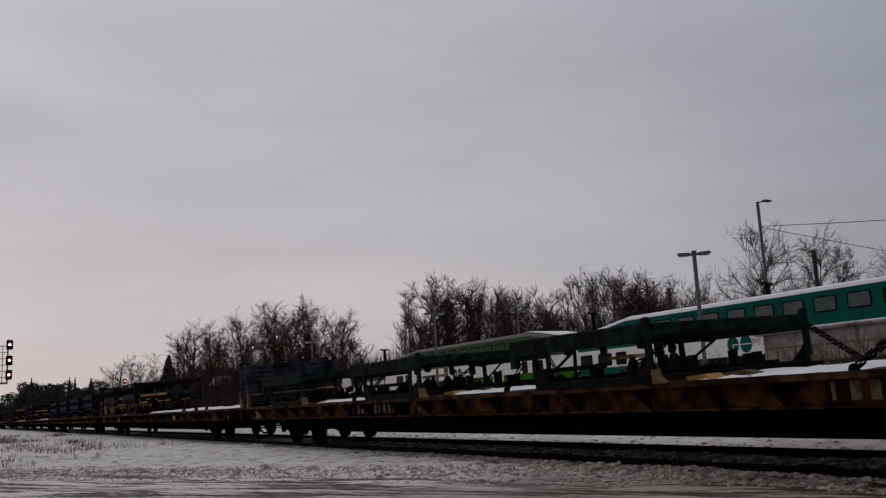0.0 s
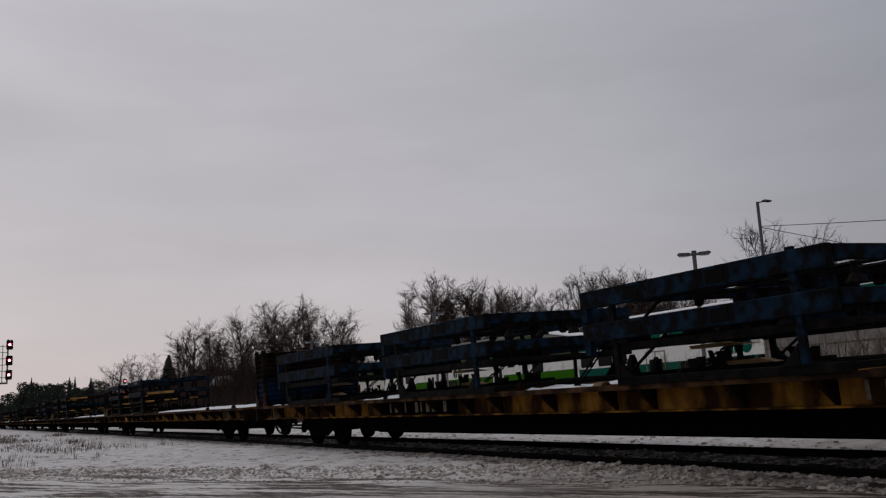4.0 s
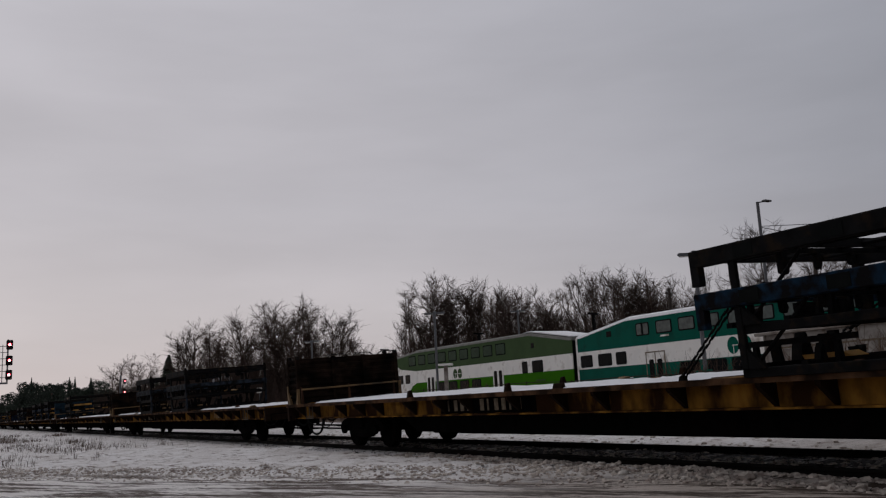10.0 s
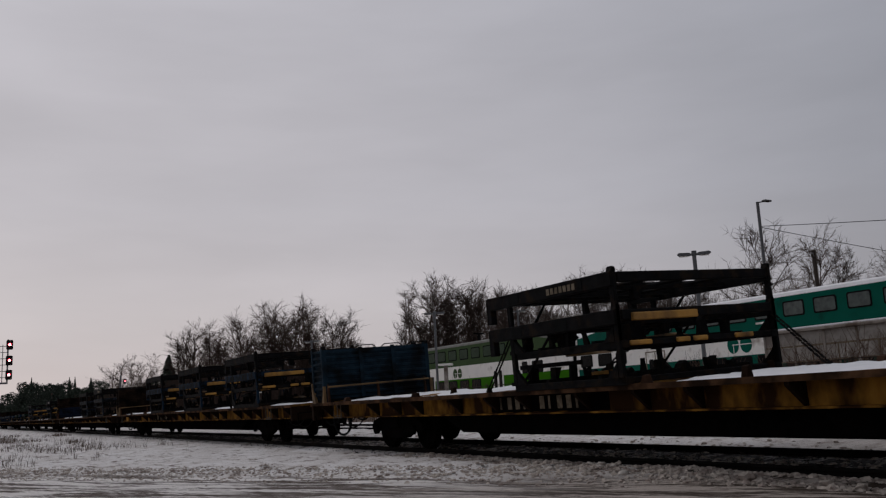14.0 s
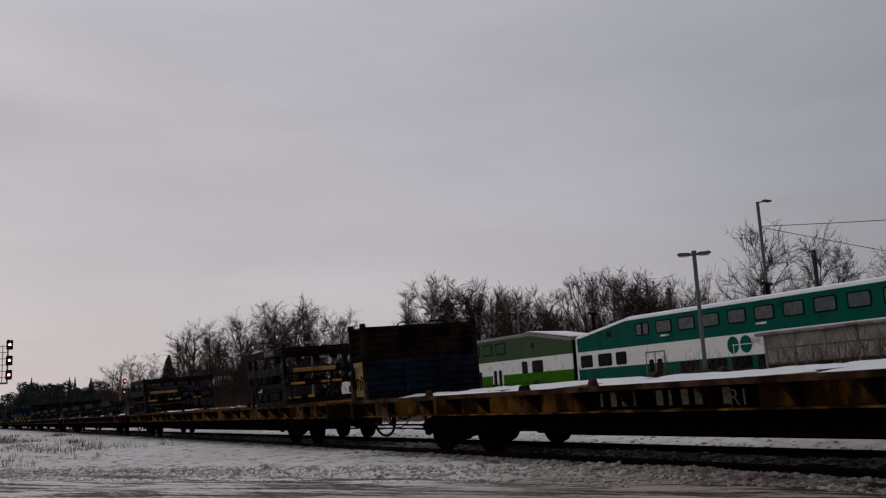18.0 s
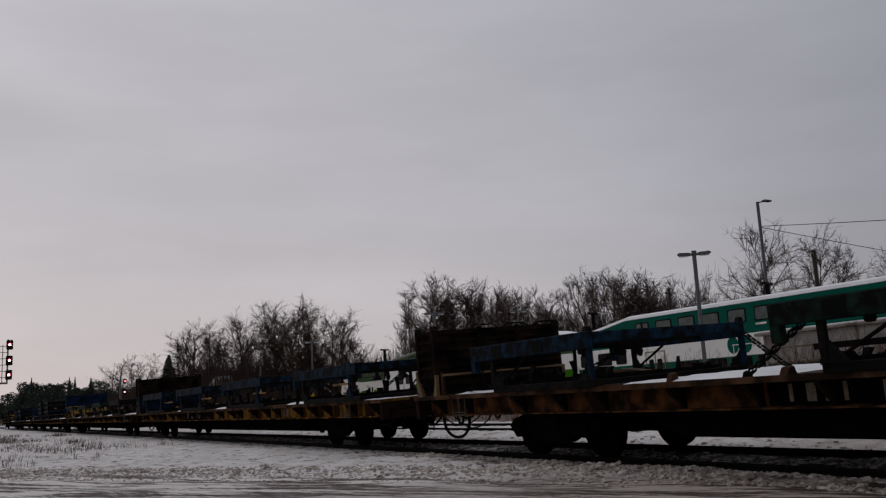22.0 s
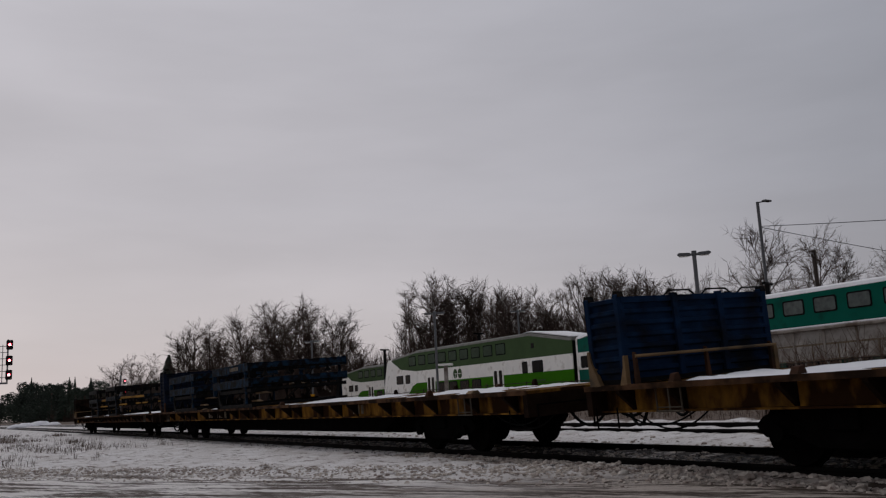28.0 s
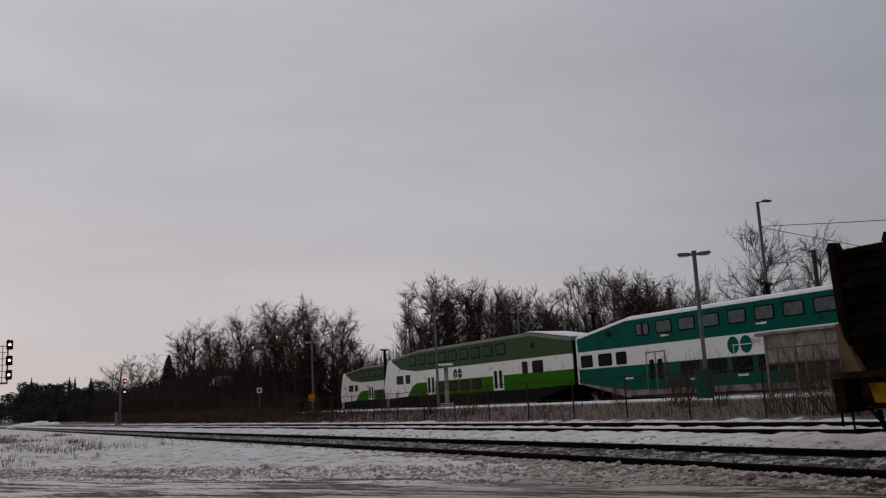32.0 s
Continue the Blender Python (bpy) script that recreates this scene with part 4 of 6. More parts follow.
def build_shelter():
    s = tagged(new("platform_shelter"), "pale-framed glass waiting shelter on the platform", "shelter")
    x0, x1, y0, y1, z0, z1 = 24.6, 26.6, 11.5, 21.0, 0.56, 2.62
    part("roof", B((x0 - 0.2, x1 + 0.2, y0 - 0.2, y1 + 0.3, z1, z1 + 0.10)), SKIRT_GREY, s, "flat pale roof", bevel=0.02)
    n = 8
    for i in range(n + 1):
        y = y0 + (y1 - y0) * i / n
        for x in (x0, x1):
            part("post", B((x - 0.04, x + 0.04, y - 0.04, y + 0.04, z0, z1)), SKIRT_GREY, s)
    for i in range(n):
        ya, yb = y0 + (y1 - y0) * i / n + 0.042, y0 + (y1 - y0) * (i + 1) / n - 0.042
        ym = (ya + yb) / 2 + (0.12 if i % 2 else -0.1)
        part("fascia", B((x0 - 0.02, x0 + 0.02, ya, yb, z1 - 0.42, z1 - 0.002)), PALE_PANE, s, "pale fascia panel, reflection put into its colour")
        part("rail", B((x0 - 0.03, x0 + 0.03, ya, yb, z1 - 0.49, z1 - 0.425)), DOOR_TRIM, s, "brown glazing rail")
        part("mullion", B((x0 - 0.024, x0 + 0.024, ym - 0.022, ym + 0.022, z0 + 0.16, z1 - 0.494)), DOOR_TRIM, s)
        part("rail", B((x0 - 0.02, x0 + 0.02, ya, ym - 0.025, z0 + 1.08, z0 + 1.12), (x0 - 0.02, x0 + 0.02, ym + 0.025, yb, z0 + 1.08, z0 + 1.12)), DOOR_TRIM, s)
        for c0, c1 in ((ya, ym - 0.026), (ym + 0.026, yb)):
            part("upper_pane", B((x0 - 0.012, x0 + 0.012, c0, c1, z0 + 1.13, z1 - 0.495)), PALE_PANE, s, "dull pane with the reflected sky put into its colour")
            part("pane", B((x0 - 0.010, x0 + 0.010, c0, c1, z0 + 0.17, z0 + 1.075)), CLEAR, s, "dirty glass pane")
        part("pane", B((x1 - 0.012, x1 + 0.012, ya, yb, z0 + 0.15, z1 - 0.10)), CLEAR, s, "dirty glass pane")
        part("bottom_rail", B((x0 - 0.025, x0 + 0.025, ya, yb, z0 + 0.10, z0 + 0.16)), SKIRT_GREY, s)
    part("pillar", B((x0 - 0.10, x0 - 0.045, 14.4, 14.9, z0, z1 - 0.004)), SKIRT_GREY, s, "broad pale pillar")
    part("roof_snow", B((x0 - 0.15, x1 + 0.15, y0 - 0.15, y1 + 0.25, z1 + 0.104, z1 + 0.16)), SNOW, s, "thin snow on the roof", bevel=0.015)
    return s


build_shelter()


# ---- signals ----
def signal_head(bm_parent, x, y, z, lit, name="signal_head"):
    h = part(name, B((x - 0.17, x + 0.17, y, y + 0.22, z - 0.28, z + 0.26)), DARK_POST, bm_parent, "black signal head with a red light", bevel=0.04)
    part("hood", P([(x + 0.15 * math.cos(a), z + 0.15 * math.sin(a)) for a in [math.pi * i / 10 for i in range(11)]] + [(x + 0.12 * math.cos(a), z + 0.12 * math.sin(a)) for a in [math.pi * (10 - i) / 10 for i in range(11)]], y - 0.25, y, "y"), DARK_POST, h)
    part("lens", T(((x, y, z), (x, y - 0.03, z), 0.075), n=12), RED_LENS, h, "glowing red lens")
    if lit:
        part("bulb", T(((x, y - 0.03, z - 0.02), (x, y - 0.04, z - 0.02), lit), n=8), WHITE_LENS, h)
    return h


def cantilever_signal():
    s = tagged(new("cantilever_signal"), "cantilever railway signal showing three red lights", "railway signal")
    y = 55.0
    for z in (5.30, 4.42, 3.62):
        signal_head(s, 2.98, y, z, 0.055)
    part("hanger", B((2.86, 2.94, y + 0.16, y + 0.24, 3.1, 5.6)), GALV, s)
    part("ladder", B(*[(2.45, 2.86, y + 0.18, y + 0.21, z, z + 0.035) for z in (3.1, 3.45, 3.8, 4.15, 4.5, 4.85, 5.2)], (2.45, 2.49, y + 0.18, y + 0.21, 3.1, 5.3), (2.62, 2.66, y + 0.18, y + 0.21, 3.1, 5.3)), GALV, s)
    part("arm", B((-1.2, 2.9, y + 0.2, y + 0.3, 3.1, 3.2), (-1.2, 2.5, y + 0.2, y + 0.3, 3.8, 3.88)), GALV, s)
    part("mast", T(((-1.2, y + 0.25, -0.1), (-1.2, y + 0.25, 5.0), 0.14), n=10), GALV, s)
    return s


cantilever_signal()


def mast_signal():
    s = tagged(new("mast_signal"), "grey signal mast with two heads, lower one red", "railway signal")
    x, y = 16.5, 99.7
    part("mast", T(((x - 0.25, y + 0.3, ground_z(x, y) - 0.1), (x - 0.25, y + 0.3, 5.4), 0.11), n=8), GALV, s)
    for z, lit in ((4.75, 0.03), (3.60, 0.035)):
        signal_head(s, x + 0.15, y, z, lit)
    part("bracket", B((x - 0.3, x + 0.2, y + 0.18, y + 0.34, 4.7, 4.8), (x - 0.3, x + 0.2, y + 0.18, y + 0.34, 3.55, 3.65)), GALV, s)
    part("case", B((x - 0.75, x - 0.45, y + 0.1, y + 0.4, 0.1, 1.5)), GALV, s)
    return s


mast_signal()


# ---- double-deck commuter trains ----
def loft(stations, z_of, x0, x1, mat_name, name, parent, label=""):
    """A wall strip between two heights on both sides of a coach, following its end tapers."""
    bm = bmesh.new()
    for side in (x0, x1):
        prev = None
        for st in stations:
            lo, hi = z_of(st)
            t = 0.05 if side == x0 else -0.05
            cur = [bm.verts.new((side, st[0], lo)), bm.verts.new((side, st[0], hi)), bm.verts.new((side + t, st[0], hi)), bm.verts.new((side + t, st[0], lo))]
            if prev:
                for i in range(4):
                    bm.faces.new((prev[i], prev[(i + 1) % 4], cur[(i + 1) % 4], cur[i]))
            else:
                bm.faces.new(cur)
            prev = cur
        bm.faces.new(prev[::-1])
    return part(name, bm, mat_name, parent, label)


def rounded(w, h, r=0.09):
    pts = []
    for cx, cy, a0 in ((w / 2 - r, h / 2 - r, 0), (-w / 2 + r, h / 2 - r, 90), (-w / 2 + r, -h / 2 + r, 180), (w / 2 - r, -h / 2 + r, 270)):
        for k in range(4):
            a = radians(a0 + 30 * k)
            pts.append((cx + r * math.cos(a), cy + r * math.sin(a)))
    return pts


def coach_window(parent, x, y0, y1, z0, z1, glass, name="window"):
    w, h = abs(y1 - y0), z1 - z0
    c = ((y0 + y1) / 2, (z0 + z1) / 2)
    f = part(name, P([(c[0] + p[0], c[1] + p[1]) for p in rounded(w, h)], x - 0.012, x + 0.02), RUBBER, parent, "rounded black-framed window")
    part("pane", P([(c[0] + p[0] * 0.87, c[1] + p[1] * 0.82) for p in rounded(w, h)], x - 0.02, x - 0.004), glass, f)
    return f


def coach_body(name, label, x, y_near, y_far, upper, lower, white_low, white_high, nose=False):
    """y_near and y_far are the car's ends; the far end may be a sloped cab."""
    car = tagged(new(name), label, "passenger train", "commuter train cars")
    x1 = x + 2.98
    tap = 4.3
    st = [(y_near, 1), (y_near + 0.25, 1), (y_near + tap, 0)]
    st += [(y_far - 5.6, 0), (y_far - 1.6, 0.55), (y_far - 0.7, 1.1)] if nose else [(y_far - tap, 0), (y_far - 0.25, 1), (y_far, 1)]
    roof = [(4.92 - 0.62 * t) for _, t in st]
    floor = [(0.62 + 0.85 * max(0, t) * (0 if nose and y > y_far - 7 else 1)) for y, t in st]
    S = list(zip([s[0] for s in st], floor, roof))
    part("core", lofted_core(S, x, x1), RUBBER, car)
    loft(S, lambda s: (s[1], max(s[1] + 0.05, 1.02) if not nose else 1.42), x, x1, SKIRT_GREY if not nose else DARK_POST, "skirt", car, "grimy lower skirt")
    lo_floor = 1.02 if not nose else 1.42
    loft(S, lambda s: (max(s[1] + 0.05, lo_floor), white_low), x - 0.004, x1 + 0.004, lower, "lower_panel", car)
    loft(S, lambda s: (white_low, white_high), x - 0.008, x1 + 0.008, WHITE_PAINT, "white_band", car, "off-white painted band")
    loft(S, lambda s: (white_high, s[2] - 0.22), x - 0.004, x1 + 0.004, upper, "upper_panel", car)
    part("roof", roof_mesh(S, x, x1), ROOF_GREY if nose else ROOF_WHITE, car, "rounded roof with snow on it")
    if nose:
        part("roof_snow", P([(y_near + 0.02, 4.28), (y_near + 0.25, 4.29), (y_near + 4.3, 4.91), (y_near + 5.2, 4.91), (y_near + 4.2, 4.965), (y_near + 0.3, 4.36), (y_near + 0.05, 4.33)], x + 0.12, x1 - 0.12), ROOF_WHITE, car, "thin snow on the sloped roof end")
    return car, x, x1


def lofted_core(S, x0, x1):
    bm = bmesh.new()
    prev = None
    for y, lo, hi in S:
        cur = [bm.verts.new(c) for c in ((x0 + 0.045, y, lo + 0.02), (x0 + 0.045, y, hi - 0.25), (x1 - 0.045, y, hi - 0.25), (x1 - 0.045, y, lo + 0.02))]
        if prev:
            for i in range(4):
                bm.faces.new((prev[i], prev[(i + 1) % 4], cur[(i + 1) % 4], cur[i]))
        else:
            bm.faces.new(cur)
        prev = cur
    bm.faces.new(prev[::-1])
    return bm


def roof_mesh(S, x0, x1):
    bm = bmesh.new()
    prev = None
    for y, lo, hi in S:
        cur = [bm.verts.new(c) for c in ((x0 - 0.01, y, hi - 0.24), (x0 + 0.04, y, hi - 0.10), (x0 + 0.35, y, hi), (x1 - 0.35, y, hi), (x1 - 0.04, y, hi - 0.10), (x1 + 0.01, y, hi - 0.24))]
        if prev:
            for i in range(6):
                bm.faces.new((prev[i], prev[(i + 1) % 6], cur[(i + 1) % 6], cur[i]))
        else:
            bm.faces.new(cur)
        prev = cur
    bm.faces.new(prev[::-1])
    return bm


def bogie(car, x, y):
    b = part("bogie", B((x + 0.45, x + 0.6, y - 1.5, y + 1.5, 0.45, 0.75), (x + 2.38, x + 2.53, y - 1.5, y + 1.5, 0.45, 0.75), (x + 0.5, x + 2.5, y - 0.3, y + 0.3, 0.5, 0.8)), BLACK, car)
    for dy in (-1.25, 1.25):
        part("wheelset", T(((x + 0.72, y + dy, 0.6), (x + 0.86, y + dy, 0.6), 0.42), ((x + 2.12, y + dy, 0.6), (x + 2.26, y + dy, 0.6), 0.42), ((x + 0.8, y + dy, 0.6), (x + 2.2, y + dy, 0.6), 0.08), n=16), BLACK, b)


def emblem(car, x, y, z, r, colour):
    """Two round letter-like shapes, without lettering."""
    for dy, cut in ((r * 0.95, 1), (-r * 0.95, 0)):
        pts = [(y + dy + r * 0.85 * math.cos(2 * math.pi * i / 20), z + r * math.sin(2 * math.pi * i / 20)) for i in range(20)]
        e = part("emblem", P(pts, x - 0.016, x - 0.009), colour, car, "round two-part green emblem")
        part("bar", B((x - 0.021, x - 0.017, y + dy - (0.85 * r if cut else 0.85 * r), y + dy + (0.1 * r if cut else 0.85 * r), z - 0.05 * r, z + 0.05 * r)), WHITE_PAINT, e)
        if cut:
            part("bar", B((x - 0.021, x - 0.017, y + dy - 0.1 * r, y + dy - 0.02 * r, z - 0.95 * r, z + 0.1 * r)), WHITE_PAINT, e)


ROOF_GREY = mat("grimy_roof", (0.16, 0.155, 0.14), 0.8, vary=0.2, scale=2)


def near_coach():
    car, x, x1 = coach_body("commuter_coach", "dark green and white double-deck commuter coach with snowy roof", 31.5, 14.6, 40.30, GREEN_DARK, GREEN_DARK, 2.31, 3.29)
    ups = [(35.2, 34.2), (33.7, 32.55), (32.1, 30.98), (30.5, 29.4), (28.9, 27.8), (27.33, 26.22), (25.75, 24.65), (24.2, 23.07), (22.6, 21.5), (21.0, 19.9), (19.4, 18.3)]
    for i, (a, b) in enumerate(ups):
        w = coach_window(car, x - 0.006, a, b, 3.79, 4.46, WINDOW, "upper_window")
        if i == 0:
            part("mullion", B((x - 0.034, x - 0.004, (a + b) / 2 - 0.07, (a + b) / 2 + 0.07, 3.80, 4.46)), RUBBER, w)
    for a, b in ((40.0, 38.95), (38.45, 37.3), (36.95, 36.1)):
        coach_window(car, x - 0.01, a, b, 2.40, 3.08, WINDOW_DARK, "end_window")
    for a, b in ((32.2, 30.9), (30.4, 29.2), (28.9, 27.7), (27.4, 26.2), (25.9, 24.7), (24.4, 23.2), (20.0, 18.8)):
        coach_window(car, x - 0.006, a, b, 1.58, 2.27, WINDOW_DARK, "lower_window")
    for yd in (33.9, 21.6):
        d = part("door", B((x - 0.022, x + 0.02, yd - 0.65, yd + 0.65, 1.0, 2.31)), GREEN_DARK, car, "double sliding doors")
        part("door_head", B((x - 0.022, x + 0.02, yd - 0.65, yd + 0.65, 2.314, 2.86)), WHITE_PAINT, d)
        for s in (-0.30, 0.30):
            part("door_window", P([(yd + s + p[0], 2.02 + p[1]) for p in rounded(0.34, 1.0)], x - 0.035, x - 0.018), WINDOW_DARK, d)
        for a, b, z0, z1 in ((-0.70, -0.65, 0.9, 2.92), (0.65, 0.70, 0.9, 2.92), (-0.65, 0.65, 2.87, 2.92), (-0.03, 0.03, 1.0, 2.86)):
            part("door_frame", B((x - 0.036, x + 0.0, yd + a, yd + b, z0, z1)), DOOR_TRIM, d, "tan door trim")
    emblem(car, x - 0.004, 28.35, 2.82, 0.40, GREEN_DARK)
    for y, z in ((27.0, 3.62), (33.1, 3.62), (28.3, 1.4), (31.3, 1.36), (36.0, 1.6)):
        part("label_plate", B((x - 0.02, x - 0.008, y - 0.3, y + 0.3, z, z + 0.09)), WHITE_PAINT, car)
    part("vent", B((x - 0.02, x, 37.2, 37.6, 3.95, 4.25)), WINDOW_DARK, car)
    part("end_trim", B((x - 0.03, x + 0.05, 40.22, 40.34, 1.5, 4.1)), WHITE_PAINT, car)
    part("rust_streak", B((x - 0.012, x + 0.02, 15.0, 36.0, 0.64, 0.74)), RUST, car, "rusty sill")
    bogie(car, x, 18.0)
    bogie(car, x, 37.6)
    return car


def cab_car(x, y_near, y_far, windows=True):
    car, x, x1 = coach_body("cab_car", "lime and olive green cab car with white sloped nose", x, y_near, y_far, GREEN_OLIVE, GREEN_LIME, 2.40, 3.30, nose=True)
    # white cab nose
    n0 = y_far - 5.2
    nose = [(n0 + 1.2, 1.42), (y_far, 1.30), (y_far + 0.1, 2.2), (y_far - 0.45, 3.9), (y_far - 0.8, 4.42), (y_far - 1.3, 4.30), (y_far - 3.0, 3.55), (n0 - 0.6, 3.28), (n0 - 0.6, 2.42), (n0 + 0.2, 2.2)]
    part("cab_nose", P(nose, x - 0.02, x1 + 0.02), WHITE_PAINT, car, "white streamlined cab front")
    part("cab_skirt", B((x + 0.02, x1 - 0.02, y_far - 4.5, y_far - 0.05, 0.55, 1.3)), SKIRT_GREY, car)
    part("windscreen", P([(y_far - 0.30, 3.0), (y_far - 0.50, 3.75), (y_far - 0.42, 3.8), (y_far - 0.18, 3.0)], x + 0.25, x1 - 0.25), WINDOW_DARK, car)
    if windows:
        w = 1.16
        for i in range(9):
            a = y_near + 7.0 + i * 1.58
            coach_window(car, x - 0.006, a + w, a, 3.72, 4.48, GREEN_WINDOW, "upper_window")
    for a, b in ((y_near + 5.2, y_near + 4.6), (y_near + 4.1, y_near + 2.95)):
        coach_window(car, x - 0.01, a, b, 2.39, 3.12, WINDOW_DARK, "end_window")
    for a, b in ((y_far - 2.2, y_far - 3.4), (y_far - 3.8, y_far - 4.6)):
        coach_window(car, x - 0.022, a, b, 2.40, 3.07, WINDOW_DARK, "cab_window")
    for i in range(4):
        a = y_near + 10.2 + i * 1.6
        coach_window(car, x - 0.006, a + 1.2, a, 1.62, 2.30, WINDOW_DARK, "lower_window")
    for yd in (y_near + 8.0, y_far - 8.0):
        d = part("door", B((x - 0.03, x + 0.02, yd - 0.62, yd + 0.62, 1.45, 2.92)), WHITE_PAINT, car, "double sliding doors")
        for s in (-0.3, 0.3):
            part("door_window", P([(yd + s + p[0], 2.15 + p[1]) for p in rounded(0.36, 1.15)], x - 0.045, x - 0.025), WINDOW_DARK, d)
    emblem(car, x - 0.004, y_near + 13.3, 2.80, 0.34, GREEN_OLIVE)
    part("vent", B((x - 0.02, x, y_near + 3.8, y_near + 4.1, 3.9, 4.2)), WINDOW_DARK, car)
    part("label_plate", B((x - 0.02, x - 0.006, y_near + 2.8, y_near + 3.8, 1.85, 1.95)), GREEN_OLIVE, car)
    bogie(car, x, y_near + 3.0)
    bogie(car, x, y_far - 4.0)
    return car


GREEN_WINDOW = mat("tinted_window", (0.022, 0.045, 0.024), 0.4, vary=0.3, scale=3.0, bump=0.02, spec=0.1)
near_coach()
cab_car(31.5, 40.75, 66.0)
cab_car(38.3, 66.0, 91.6)

# snow heaps and a pale-roofed shed far along the line
for k, (x, y, size) in enumerate(((12.5, 175, 2.2), (15.0, 178, 2.6), (10.6, 168, 1.8), (17.0, 176, 1.8))):
    c = tagged(new("snow_mound", blob("snow_mound", SNOW, 0.10, 20.0 + 3 * k)), "ploughed mound of snow at the far end of the yard", "snow mound", "snow mounds")
    c.matrix_world = Matrix.LocRotScale((x, y, 0.0), Euler((0, 0, size)), (size * 9, size * 9, size * 5))
shed = tagged(new("shed"), "small brown gabled house with a snowy roof among trees", "shed")
part("wall", B((-1.1, 1.1, -1.6, 1.6, -0.3, 4.8)), BRUSH, shed, "dark brown board wall")
part("roof", P([(-1.5, 4.7), (1.5, 4.7), (0, 6.2)], -1.9, 1.9, "y"), ROOF_TILE, shed)
shed.matrix_world = pose(38.5, 141, ground_z(38.5, 141), 0, 0, 20)


# small things on the platform
notice = tagged(new("notice_board"), "small yellow notice plate on a short post", "sign")
part("post", T(((0, 0, 0), (0, 0, 1.5), 0.03)), GALV, notice)
part("plate", B((-0.28, 0.28, -0.03, 0.0, 0.95, 1.5)), BRIGHT, notice)
notice.matrix_world = pose(27.2, 71.6, 0.56, 0, 0, -35)
sign = tagged(new("sign"), "white square sign on a grey post", "sign")
part("post", T(((0, 0, -0.6), (0, 0, 2.4), 0.04)), GALV, sign)
part("plate", B((-0.28, 0.28, -0.05, -0.02, 1.9, 2.46)), WHITE_PAINT, sign)
part("symbol", B((-0.14, 0.14, -0.058, -0.052, 2.05, 2.30)), DARK_POST, sign)
sign.matrix_world = pose(30.0, 95.0, ground_z(30, 95) + 0.45, 0, 0, -25)
kiosk = tagged(new("help_point"), "slim pale platform help point with a cap", "help point")
part("column", B((-0.12, 0.12, -0.12, 0.12, 0, 2.6)), SKIRT_GREY, kiosk, bevel=0.03)
part("cap", B((-0.45, 0.45, -0.3, 0.3, 2.6, 2.72)), WHITE_PAINT, kiosk, bevel=0.03)
part("foot", B((-0.4, 0.4, -0.35, 0.35, 0, 0.25)), CONCRETE, kiosk, bevel=0.02)
kiosk.matrix_world = pose(27.7, 49.0, 0.56, 0, 0, -40)
litter = tagged(new("litter_bin"), "dark green litter bin on the platform", "litter bin")
part("body", T(((0, 0, 0), (0, 0, 0.95), 0.32), n=16), GREEN_DARK, litter)
part("lid", T(((0, 0, 0.95), (0, 0, 1.08), 0.34), n=16), GREEN_DARK, litter)
litter.location = (25.2, 24.6, 0.56)


# ---- freight train: flat cars with parts racks and bins, rolling towards the camera ----
TRACK_X = NEAR_RAIL + GAUGE / 2
PITCH_M, CAR_L, DECK = 29.5, 28.0, 1.09
HALF_W = 1.50
TILT, RISE = 2.6, 0.0375          # the canted track leans the cars towards the road
S0, V0, ACC = 27.29, 15.004, 0.02535
SLACK = [0.33, 0.03, -0.1, -0.38, -0.24, -0.32, 0.1, 0.06, 0.07, 0.22, 0.14, 0.01, 0.08, 0.0, -0.03, -0.02, -0.09]    # small differences in the gaps between cars


def run(t):
    return V0 * t + ACC * t * t / 2


CLASS_MARK = {0: 11.62, 4: 10.95, 9: 11.05, 14: 11.0, 15: 9.30}
WORN_GREY = mat("worn_grey_bar", (0.085, 0.072, 0.055), 0.8, vary=0.3, scale=9, dirt=(0.04, 0.025, 0.015), dirt_amount=0.4, spec=0.1)
# rust darkened in the colour itself to stand for shade under the deck edge
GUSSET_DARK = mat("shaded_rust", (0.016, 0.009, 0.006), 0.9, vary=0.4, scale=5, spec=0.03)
DECK_EDGE = mat("weathered_deck_edge", (0.080, 0.042, 0.023), 0.9, vary=0.45, scale=4, dirt=(0.020, 0.012, 0.008), dirt_amount=0.5, dirt_scale=3.0, spec=0.03)


